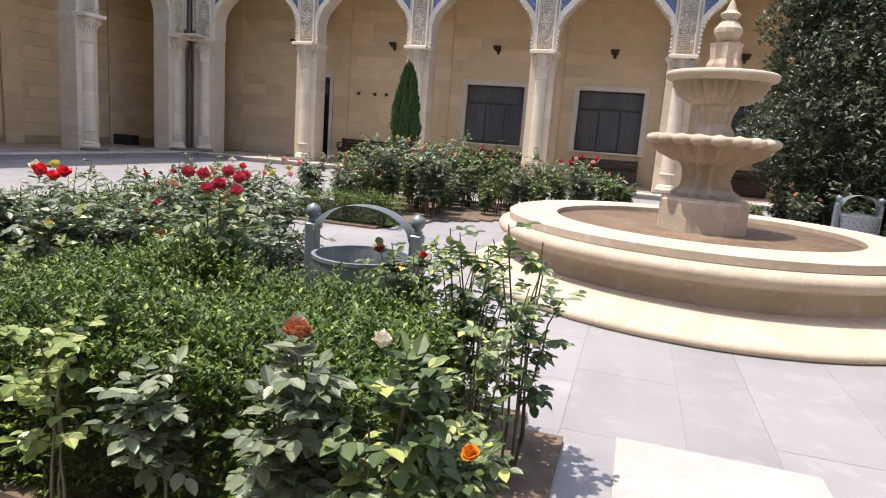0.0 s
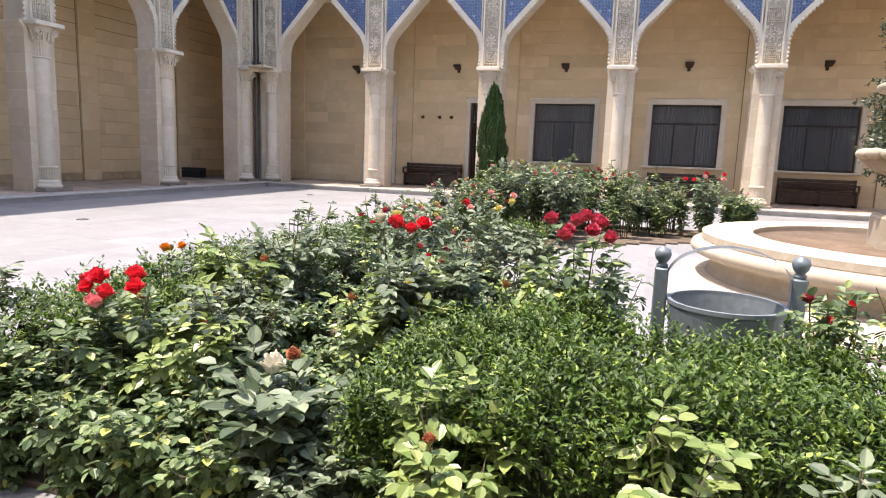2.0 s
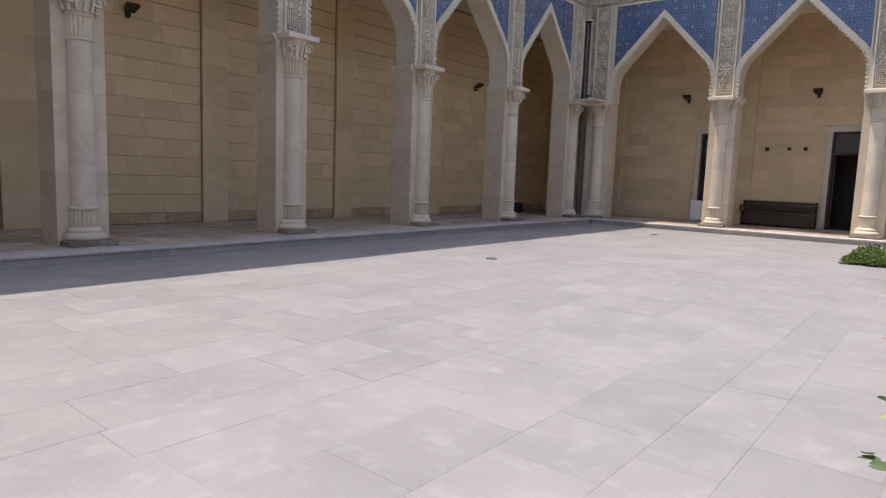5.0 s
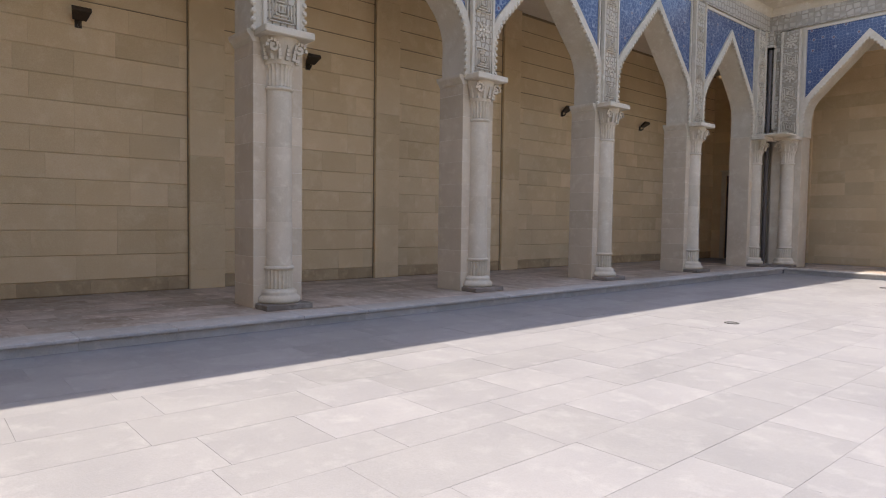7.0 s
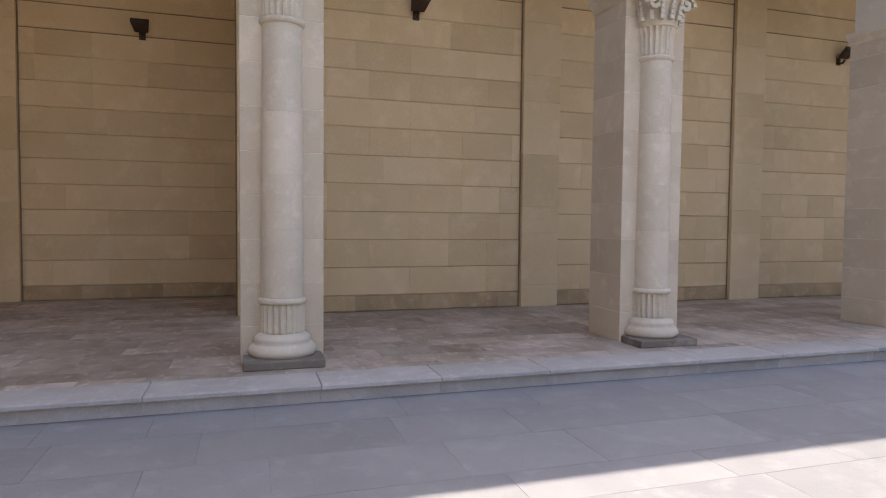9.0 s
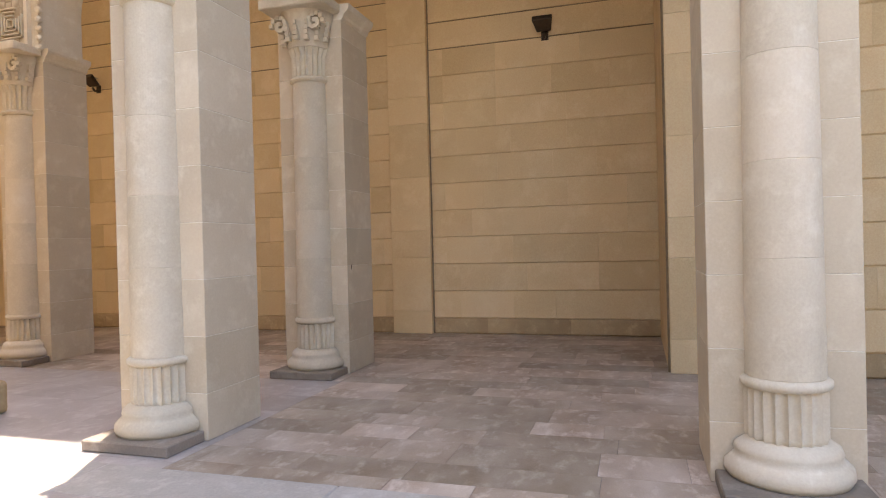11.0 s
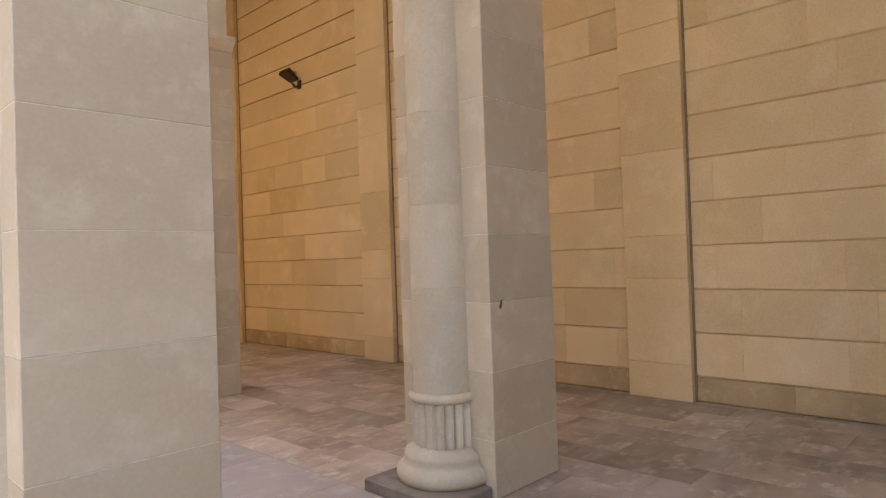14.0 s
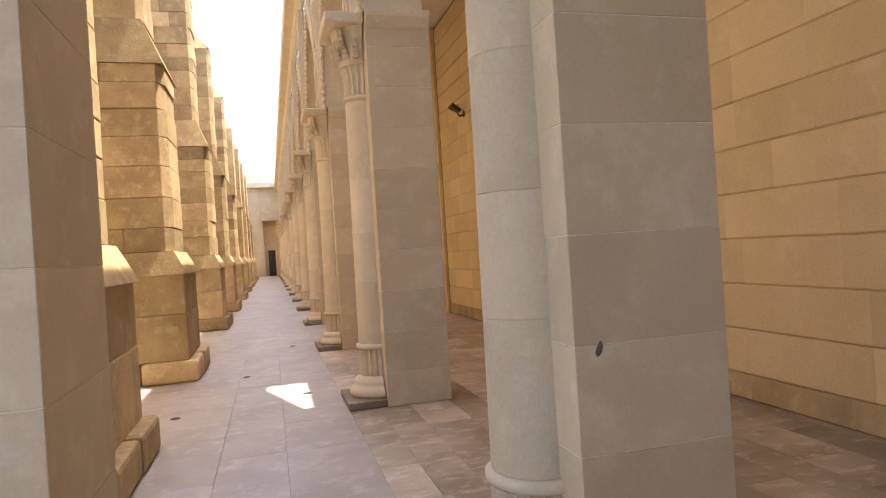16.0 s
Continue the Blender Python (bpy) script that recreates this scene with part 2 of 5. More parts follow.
def make_column(name, label):
    """A three-quarter column that stands before a pier."""
    t = thing(name, pose(0, 0, 0), label, "column", "arcade columns")
    cy = 0.02
    part("plinth", soft_box(-0.352, -0.38, FLOOR, 0.352, -0.004, FLOOR + 0.075, 0.008), PLINTH, t, "dark grey stone plinth")
    z = FLOOR + 0.075
    base = [(0.295, z), (0.31, z + 0.03), (0.305, z + 0.07), (0.275, z + 0.10), (0.255, z + 0.12), (0.262, z + 0.14), (0.25, z + 0.17), (0.22, z + 0.19), (0.205, z + 0.20)]
    part("base", lathe(base, 40, 180, 360, cy=cy - 0.03), COLUMN, t, smooth=True)
    z += 0.20
    part("fluted_collar", lathe([(0.20, z), (0.207, z + 0.02), (0.207, z + 0.25), (0.198, z + 0.27)], 120, 175, 365, 22, 0.14, cy=cy - 0.03), COLUMN, t, "fluted stone collar")
    z += 0.27
    part("ring", lathe([(0.205, z), (0.22, z + 0.015), (0.22, z + 0.04), (0.20, z + 0.055)], 36, 175, 365, cy=cy - 0.03), COLUMN, t, smooth=True)
    z += 0.055
    top = SPRING - 0.10 - 0.36 - 0.30 - 0.055
    hs = [0.62, 0.50, 0.55, top - z - 1.67]
    r0, r1, z0 = 0.193, 0.176, z
    for h in hs:
        ra, rb = r0 + (r1 - r0) * (z - z0) / (top - z0), r0 + (r1 - r0) * (z + h - z0) / (top - z0)
        part("drum", lathe([(ra - 0.003, z), (ra, z + 0.004), (rb, z + h - 0.004), (rb - 0.003, z + h)], 36, 170, 370, cy=cy - 0.03), COLUMN, t, smooth=False)
        z += h
    part("neck_ring", lathe([(0.18, z), (0.202, z + 0.02), (0.202, z + 0.04), (0.185, z + 0.055)], 36, 175, 365, cy=cy - 0.03), COLUMN, t, smooth=True)
    z += 0.055
    part("fluted_neck", lathe([(0.175, z), (0.185, z + 0.02), (0.19, z + 0.22), (0.22, z + 0.30)], 120, 175, 365, 20, 0.14, cy=cy - 0.03), COLUMN, t, "fluted stone neck")
    z += 0.30
    bm = lathe([(0.215, z), (0.225, z + 0.08), (0.25, z + 0.2), (0.29, z + 0.36)], 40, 180, 360, cy=cy - 0.03)
    for side in (-1, 1):                                   # corner scrolls
        for k in range(14):
            a = k * 0.62
            r = 0.095 * (1 - k / 16)
            p = Vector((side * (0.20 + 0.0 * k), -0.225, z + 0.22))
            q = p + Vector((side * r * math.cos(a), -0.02 + 0.02 * k / 14, r * math.sin(a)))
            box(bm, q.x - 0.02, q.y - 0.025, q.z - 0.02, q.x + 0.02, q.y + 0.025, q.z + 0.02)
    for k in range(-3, 4):                                 # leaves
        a = radians(270 + k * 24)
        c = Vector((0.255 * math.cos(a), cy - 0.03 + 0.255 * math.sin(a), z + 0.12))
        for j in range(4):
            s = 0.05 - 0.008 * j
            d = Vector((math.cos(a), math.sin(a), 0)) * (0.012 * j)
            e = c + d + Vector((0, 0, 0.05 * j - 0.07))
            box(bm, e.x - s / 2, e.y - s / 2, e.z, e.x + s / 2, e.y + s / 2, e.z + 0.045)
    part("capital", bm, COLUMN, t, "carved stone capital with scrolls and leaves")
    part("abacus", soft_box(-0.37, -0.385, SPRING - 0.10, 0.37, -0.004, SPRING, 0.012), PALE, t, "pale stone abacus slab")
    return t


pier = make_pier("arcade_pier", "square limestone arcade pier of large blocks")
column = make_column("engaged_column", "pale limestone engaged column with fluted collar and carved capital")
firsts = True
for axis in [west_at(y) for y in W_AXES] + [north_at(x) for x in N_AXES] + [row_at(y) for y in C_AXES]:
    if firsts:
        pier.matrix_world = axis
        column.matrix_world = axis
        firsts = False
    else:
        copy_thing(pier, axis)
        copy_thing(column, axis)

# ---- arches ----
ARCH_Z, ARCH_TOP, HALF_OPEN = 4.55, 6.62, BAY / 2 - 0.375


def arch_curve(half, zs, apex, grow=0.0, n=14):
    """The right half of a pointed keel arch: an arc, then a straight line to the apex."""
    r = 0.95
    w, h = half, apex - zs
    lo, hi = 0.2, 1.5
    for _ in range(50):
        mid = (lo + hi) / 2
        if h * math.sin(mid) - (w - r) * math.cos(mid) < r:
            lo = mid
        else:
            hi = mid
    pts = [(half + grow, SPRING)]
    for i in range(n + 1):
        a = lo * i / n
        pts.append((w - r + (r + grow) * math.cos(a), zs + (r + grow) * math.sin(a)))
    x, z = pts[-1]
    end = (0.0, z + x * math.cos(lo) / math.sin(lo))
    for i in range(1, 7):
        pts.append((x + (end[0] - x) * i / 6, z + (end[1] - z) * i / 6))
    return pts


def carved(name, base, dark, scale, depth, kind):
    m, nt, b = nodes_of(name, 0.8)
    vec = coords(nt, (scale, scale, scale))
    w = add(nt, "ShaderNodeTexVoronoi", Scale=1.0, Randomness=0.35)
    w.feature = "DISTANCE_TO_EDGE"
    nt.links.new(vec, w.inputs["Vector"])
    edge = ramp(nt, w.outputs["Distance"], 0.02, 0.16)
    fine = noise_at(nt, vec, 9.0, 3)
    # shade of the carved grooves is put into the colour, along the cell edges
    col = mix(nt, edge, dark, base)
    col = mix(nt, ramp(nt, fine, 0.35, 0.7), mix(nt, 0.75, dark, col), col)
    nt.links.new(col, b.inputs["Base Color"])
    bump(nt, b, edge, 0.8, depth)
    return m


def tile_blue(name):
    """Glazed blue tile with pale flowers and stems."""
    m, nt, b = nodes_of(name, 0.25)
    vec = coords(nt, (1, 1, 1))
    v = add(nt, "ShaderNodeTexVoronoi", Scale=3.4, Randomness=0.25)
    nt.links.new(vec, v.inputs["Vector"])
    petal = add(nt, "ShaderNodeTexVoronoi", Scale=11.0, Randomness=0.6)
    petal.feature = "DISTANCE_TO_EDGE"
    nt.links.new(vec, petal.inputs["Vector"])
    col = mix(nt, ramp(nt, noise_at(nt, vec, 2.0, 3), 0.35, 0.65), (0.045, 0.07, 0.15), (0.075, 0.115, 0.215))
    col = mix(nt, ramp(nt, petal.outputs["Distance"], 0.07, 0.02), col, (0.19, 0.23, 0.31))
    ring = mix(nt, ramp(nt, v.outputs["Distance"], 0.20, 0.14), col, (0.25, 0.29, 0.36))
    col = mix(nt, ramp(nt, v.outputs["Distance"], 0.13, 0.09), ring, (0.16, 0.10, 0.12))
    nt.links.new(col, b.inputs["Base Color"])
    return m


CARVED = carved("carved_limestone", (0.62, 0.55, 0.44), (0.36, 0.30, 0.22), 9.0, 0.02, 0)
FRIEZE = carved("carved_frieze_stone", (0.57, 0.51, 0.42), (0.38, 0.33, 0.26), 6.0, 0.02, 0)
BLUE = tile_blue("glazed_blue_tile")
PANEL_TOP = 7.12


ENT_Z = 7.24
# corner of the two arcades: two columns beside a dark rainwater recess
for m in (west_at(NORTH - 0.67), north_at(-15.80)):
    copy_thing(column, m)
corner = thing("corner_pier", pose(WEST, NORTH, 0), "limestone corner pier between the two arcades", "pier")
part("west_leg", soft_box(-0.61, -1.04, FLOOR, 0.0, -0.20, SPRING, 0.008), PIER, corner)
part("north_leg", soft_box(0.20, 0.0, FLOOR, 1.05, 0.61, SPRING, 0.008), PIER, corner)
part("core", boxed((-0.61, -0.20, FLOOR, -0.28, 0.28, SPRING), (-0.61, 0.28, FLOOR, 0.20, 0.61, SPRING)), PIER, corner)
part("rain_pipe", tube(bmesh.new(), [(0.09, -0.09, FLOOR), (0.09, -0.09, 6.7)], 0.06, 10), plain("dull_grey_pipe", (0.12, 0.10, 0.09), 0.5, 0.4), corner, "dark vertical rain pipe")
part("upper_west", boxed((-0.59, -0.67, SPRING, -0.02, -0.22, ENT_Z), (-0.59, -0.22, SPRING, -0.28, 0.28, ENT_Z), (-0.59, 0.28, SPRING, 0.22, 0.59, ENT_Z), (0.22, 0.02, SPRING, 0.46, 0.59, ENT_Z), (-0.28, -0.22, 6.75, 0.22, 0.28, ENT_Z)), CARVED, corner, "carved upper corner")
part("slot_frame", boxed((-0.02, -0.24, SPRING + 0.3, 0.03, -0.17, 6.75), (0.17, -0.03, SPRING + 0.3, 0.24, 0.02, 6.75), (-0.02, -0.24, 6.75, 0.24, 0.02, 6.82)), PALE, corner)
part("shared_slab", soft_box(-0.0, -0.98, SPRING + 0.003, 0.98, -0.0, SPRING + 0.06, 0.01), PALE, corner)

def arch_mesh(span, z1, y0, y1):
    """The wall over one opening, from the imposts up to z1."""
    half = span / 2 - 0.375
    curve = arch_curve(half, ARCH_Z, ARCH_TOP)
    bm = bmesh.new()
    line = [(x, z) for x, z in curve]
    full = [(-x, z) for x, z in line] + [(x, z) for x, z in line[::-1][1:]]
    cols_lo = [(-span / 2, SPRING)] + full + [(span / 2, SPRING)]
    for yy, flip in ((y0, False), (y1, True)):
        lo = [bm.verts.new((x, yy, z)) for x, z in cols_lo]
        hi = [bm.verts.new((x, yy, z1)) for x, z in cols_lo]
        for i in range(len(lo) - 1):
            q = (lo[i], lo[i + 1], hi[i + 1], hi[i])
            bm.faces.new(q[::-1] if flip else q)
        if flip:
            lo_b, hi_b = lo, hi
        else:
            lo_a, hi_a = lo, hi
    for i in range(len(lo_a) - 1):
        bm.faces.new((lo_a[i + 1], lo_a[i], lo_b[i], lo_b[i + 1]))
        bm.faces.new((hi_a[i], hi_a[i + 1], hi_b[i + 1], hi_b[i]))
    bmesh.ops.remove_doubles(bm, verts=bm.verts, dist=0.0005)
    bmesh.ops.recalc_face_normals(bm, faces=bm.faces)
    return bm


def make_bay(span):
    t = thing("arcade_arch", pose(0, 0, 0), "pointed limestone arch with beaded rim and blue tiled spandrels", "arch", "arcade arches")
    half = span / 2 - 0.375
    part("arch_wall", arch_mesh(span, PANEL_TOP + 0.12, 0.02, 0.59), PALE, t)
    inner = arch_curve(half, ARCH_Z, ARCH_TOP)
    outer = arch_curve(half, ARCH_Z, ARCH_TOP, 0.15)
    bm = bmesh.new()
    for s in (-1, 1):
        rings = []
        for (xi, zi), (xo, zo) in zip(inner, outer):
            rings.append([bm.verts.new((s * x, y, z)) for x, y, z in ((xi - 0.004, 0.02, zi), (xi - 0.004, -0.055, zi), (xo, -0.055, zo), (xo, 0.02, zo))])
        for a, b in zip(rings, rings[1:]):
            for k in range(3):
                bm.faces.new((a[k], a[k + 1], b[k + 1], b[k]))
    bmesh.ops.recalc_face_normals(bm, faces=bm.faces)
    part("archivolt", bm, PALE, t, "raised pale stone rim of the arch")
    bm = bmesh.new()
    for s in (-1, 1):
        left = 0.0
        for (xa, za), (xb, zb) in zip(inner, inner[1:]):
            d = math.hypot(xb - xa, zb - za)
            while left < d:
                f = left / d
                x, z = xa + (xb - xa) * f, za + (zb - za) * f
                m = Matrix.Translation((s * (x - 0.005), -0.045, z))
                bmesh.ops.create_icosphere(bm, subdivisions=1, radius=0.047, matrix=m)
                left += 0.115
            left -= d
    part("bead", bm, PALE, t, "row of rounded stone beads")["kind"] = "stuff"
    top = PANEL_TOP
    wide = span / 2 - 0.36
    for s in (-1, 1):
        bm = bmesh.new()
        o2 = [p for p in outer if p[1] > SPRING + 0.28 and p[0] <= wide]
        lo = [bm.verts.new((s * x, -0.006, z)) for x, z in o2]
        hi = [bm.verts.new((s * x, -0.006, top)) for x, z in o2]
        for i in range(len(lo) - 1):
            q = (lo[i], lo[i + 1], hi[i + 1], hi[i])
            bm.faces.new(q if s < 0 else q[::-1])
        bmesh.ops.recalc_face_normals(bm, faces=bm.faces)
        e = bmesh.ops.extrude_face_region(bm, geom=bm.faces[:])
        bmesh.ops.translate(bm, verts=[v for v in e["geom"] if isinstance(v, bmesh.types.BMVert)], vec=(0, 0.03, 0))
        bmesh.ops.recalc_face_normals(bm, faces=bm.faces)
        part("tile_panel", bm, BLUE, t, "blue glazed tile spandrel with pale flowers")
    part("panel_frame", boxed((-wide - 0.04, -0.035, top, wide + 0.04, 0.02, top + 0.06), (wide, -0.035, SPRING + 0.3, wide + 0.04, 0.02, top), (-wide - 0.04, -0.035, SPRING + 0.3, -wide, 0.02, top)), PALE, t)
    return t


def make_panel():
    """The carved strip over a column."""
    t = thing("carved_panel", pose(0, 0, 0), "carved limestone panel with raised geometric relief", "carved panel", "carved panels over the columns")
    z0, z1 = SPRING + 0.004, PANEL_TOP + 0.06
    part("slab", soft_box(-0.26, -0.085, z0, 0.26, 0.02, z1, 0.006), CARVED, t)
    part("border", boxed((-0.275, -0.115, z0, -0.225, -0.02, z1), (0.225, -0.115, z0, 0.275, -0.02, z1), (-0.225, -0.115, z0, 0.225, -0.02, z0 + 0.05)), PALE, t)
    bm = bmesh.new()
    for j in range(6):
        c = z0 + 0.32 + j * 0.5
        for k in range(4):                               # nested square mazes
            h = 0.19 - 0.045 * k
            if h < 0.03:
                continue
            w = 0.013
            y0, y1 = -0.115, -0.08
            if j % 2 == 0:
                box(bm, -h, y0, c - h, h, y1, c - h + w)
                box(bm, -h, y0, c + h - w, h * 0.4, y1, c + h)
                box(bm, -h, y0, c - h, -h + w, y1, c + h)
                box(bm, h - w, y0, c - h, h, y1, c + h * 0.5)
            elif k < 2:
                for i in range(8):
                    a = i * math.pi / 4
                    x, z = 0.13 * math.cos(a) * (1 - 0.4 * k), 0.15 * math.sin(a) * (1 - 0.4 * k)
                    box(bm, x - 0.022, y0, c + z - 0.022, x + 0.022, y1, c + z + 0.022)
        if j % 2:
            m = Matrix.Translation((0, -0.09, c))
            bmesh.ops.create_icosphere(bm, subdivisions=2, radius=0.045, matrix=m)
    part("relief", bm, PALE, t, "raised maze and rosette carving")["kind"] = "stuff"
    return t


bay = make_bay(3.93)
panel = make_panel()
mid = lambda ys: [(a + b) / 2 for a, b in zip(ys, ys[1:])]
spots = [west_at(y) for y in mid(W_AXES)] + [north_at(x) for x in mid(N_AXES)] + [north_at(-13.805)]
for i, m in enumerate(spots):
    if i:
        copy_thing(bay, m)
    else:
        bay.matrix_world = m
make_bay(NORTH - 0.67 - 15.097).matrix_world = west_at((15.097 + NORTH - 0.67) / 2)
row_bay = make_bay(BAY)
row_bay.matrix_world = row_at(mid(C_AXES)[0])
for y in mid(C_AXES)[1:]:
    copy_thing(row_bay, row_at(y))
for i, m in enumerate([west_at(y) for y in W_AXES + [NORTH - 0.67]] + [north_at(x) for x in N_AXES + [-15.80]] + [row_at(y) for y in C_AXES]):
    if i:
        copy_thing(panel, m)
    else:
        panel.matrix_world = m


def run_mesh(length, profile):
    """A moulding of that profile (y, z) along local x."""
    bm = bmesh.new()
    a = [bm.verts.new((0, y, z)) for y, z in profile]
    b = [bm.verts.new((length, y, z)) for y, z in profile]
    n = len(profile)
    for i in range(n):
        j = (i + 1) % n
        bm.faces.new((a[i], a[j], b[j], b[i]))
    bm.faces.new(a[::-1])
    bm.faces.new(b)
    bmesh.ops.recalc_face_normals(bm, faces=bm.faces)
    return bm


ENT0 = PANEL_TOP + 0.12
frieze_profile = [(0.59, ENT0), (-0.03, ENT0), (-0.05, ENT0 + 0.05), (-0.03, ENT0 + 0.06), (-0.03, 7.72), (0.59, 7.72)]
cornice_profile = [(0.59, 7.72), (-0.03, 7.72), (-0.07, 7.76), (-0.12, 7.84), (-0.15, 7.92), (-0.50, 7.96), (-0.55, 8.0), (-0.55, 8.42), (-0.50, TOP), (0.59, TOP)]
for nm, at, length in (("west", pose(WEST, -5.02, 0, 0, 0, 90), NORTH + 5.02), ("north", pose(WEST + 0.03, NORTH, 0), 30.0), ("corridor", pose(SOUTHROW, END_Y, 0, 0, 0, 90), 57.0)):
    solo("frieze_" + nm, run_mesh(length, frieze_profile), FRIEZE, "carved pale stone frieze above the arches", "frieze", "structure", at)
    out = 0.55 if nm == "corridor" else 1.0
    solo("cornice_" + nm, run_mesh(length, [(y * out if y < 0 else y, z) for y, z in cornice_profile]), PALE, "stepped pale stone cornice along the roof edge", "cornice", "structure", at)

# ---- ceilings and roofs ----
solo("ceiling_west", boxed((WALL_W - 0.05, -1.2, 6.85, WEST - 0.6, WALL_N - 0.05, 7.0), (WALL_S - 0.05, -5.0, 6.85, WEST - 0.62, -1.2, 7.0)), PLASTER, "pale plaster gallery ceiling", "ceiling", "structure")
solo("ceiling_north", boxed((WEST - 0.6, NORTH + 0.6, 6.85, 14, WALL_N - 0.02, 7.0)), PLASTER, "pale plaster gallery ceiling", "ceiling", "structure")
# unseen roof gaps, added so that sun patches fall on the corridor floor
SUN_GAPS = [(-9.45, -10.95), (-20.6, -22.0)]
cut = [-5.0]
for a, b in SUN_GAPS:
    cut += [a, b]
cut.append(END_Y)
bm = bmesh.new()
for a, b in zip(cut[::2], cut[1::2]):
    box(bm, WALL_S - 0.05, b, 6.85, SOUTHROW - 0.6, a, 7.0)
for a, b in SUN_GAPS:
    box(bm, WALL_S - 0.05, b, 6.85, -19.95, a, 7.0)
solo("ceiling_corridor", bm, PLASTER, "pale plaster gallery ceiling with gaps added for sun patches", "ceiling", "structure")

# ---- back walls ----
def wall_blocks(host, at, length, courses, z0, h, seed, material, cap):
    """Coursed blocks along local x, proud of the wall behind them by a joint's depth."""
    rng = random.Random(seed)
    made = {}
    rest = bmesh.new()
    count = 0
    for c in range(courses):
        x = 0.0
        while x < length - 0.01:
            w = rng.choice((0.6, 0.8, 1.0, 1.2))
            if length - x - w < 0.35:
                w = length - x
            if count < cap:
                key = round(w, 3), round(h, 3)
                if key not in made:
                    bm = bmesh.new()
                    g = 0.0002
                    f = [(g, 0, 0.0), (w - g, 0, 0.0), (w - g, 0, h), (g, 0, h)]
                    i = [(g + 0.0006, -0.018, 0.017), (w - g - 0.0006, -0.018, 0.017), (w - g - 0.0006, -0.018, h - 0.003), (g + 0.0006, -0.018, h - 0.003)]
                    a = [bm.verts.new(p) for p in f]
                    b = [bm.verts.new(p) for p in i]
                    bm.faces.new(b)
                    for k in range(4):
                        bm.faces.new((a[k], a[(k + 1) % 4], b[(k + 1) % 4], b[k]))
                    made[key] = mesh_of("stone_block", bm)
                    made[key].materials.append(material)
                ob = part("stone_block", made[key], None, host)
                ob.matrix_local = at @ Matrix.Translation((x, 0, z0 + c * h))
            else:
                rest_verts = box(rest, x + 0.0005, -0.018, z0 + c * h + 0.017, x + w - 0.0005, 0, z0 + c * h + h - 0.004)
                for v in rest_verts:
                    v.co = at @ v.co
            count += 1
            x += w
    if count > cap:
        ob = part("stone_blocks", rest, material, host)
        ob["kind"] = "stuff"
    else:
        rest.free()


def make_wall(name, at, length, label, cap=250, height=7.2, holes=()):
    """A wall with thickness behind its blocks; local y runs away from the gallery."""
    t = thing(name, at, label, "wall", kind="structure")
    bm = bmesh.new()
    xs = 0.0
    for a, b, lo, hi in sorted(holes):
        box(bm, xs, 0.0, 0, a, 0.4, height)
        if lo > 0.01:
            box(bm, a, 0.0, 0, b, 0.4, lo)
        box(bm, a, 0.0, hi, b, 0.4, height)
        xs = b
    box(bm, xs, 0.0, 0, length, 0.4, height)
    part("core", bm, WALLSTONE if holes else JOINT, t)
    return t


wall_w = make_wall("wall_west", pose(WALL_W, -1.09, 0, 0, 0, 90), 24.2, "tan coursed limestone gallery wall with dark joints")
wall_s = make_wall("wall_corridor", pose(WALL_S, END_Y, 0, 0, 0, 90), -1.10 - END_Y, "tan coursed limestone corridor wall with dark joints")
solo("wall_return", boxed((WALL_S - 0.3, -1.096, 0, WALL_W - 0.2, -0.69, 7.2)), WALLSTONE, "tan limestone return wall at the gallery jog", "wall", "structure")


def pilaster(at, side, w=0.62, hi=6.84):
    t = thing("wall_pilaster", at, "flat tan limestone pilaster on the gallery wall", "pilaster", "wall pilasters")
    z = FLOOR
    hs = [0.34, 0.8, 0.4, 0.8, 0.8, 0.4, 0.8, 0.8, 0.8]
    for h in hs + [hi - FLOOR - sum(hs)]:
        part("stone_block", soft_box(-w / 2, -0.09, z + 0.001, w / 2, -0.0, z + h - 0.001, 0.004), WALLSTONE, t)
        z += h
    # thin dark strip on one side, coloured as the shade in the gap
    a, b = sorted((side * w / 2, side * (w / 2 + 0.022)))
    part("shade_strip", boxed((a, -0.026, FLOOR, b, -0.0, hi)), JOINT, t, "dark strip standing in for the shaded gap beside the pilaster")
    return t


first = pilaster(pose(WALL_W, 3.37, 0, 0, 0, 90), -1)
for y in (-0.775, 7.29, 11.20, 15.11, 19.2):
    copy_thing(first, pose(WALL_W, y, 0, 0, 0, 90))
row_first = pilaster(pose(WALL_S, C_AXES[0] + 0.03, 0, 0, 0, 90), 1)
for y in C_AXES[1:]:
    copy_thing(row_first, pose(WALL_S, y + 0.03, 0, 0, 0, 90))
for x in N_AXES + [-16.4]:
    copy_thing(first, pose(x + (0 if x > -16 else 0.0), WALL_N, 0))

# ---- north wall, windows and doors ----
WINDOWS = [(-6.94, -4.89), (-3.03, -0.92), (0.86, 2.99), (4.80, 6.95)]
DOORS = [(-18.95, -17.95), (-13.23, -12.30), (-9.28, -8.32)]
NX0 = WALL_W
holes = [(a - NX0, b - NX0, 1.18, 3.18) for a, b in WINDOWS] + [(a - NX0, b - NX0, 0.0, 3.18) for a, b in DOORS]
wall_n = make_wall("wall_north", pose(NX0, WALL_N, 0), 33.5, "tan coursed limestone north wall behind the arcade", holes=holes)

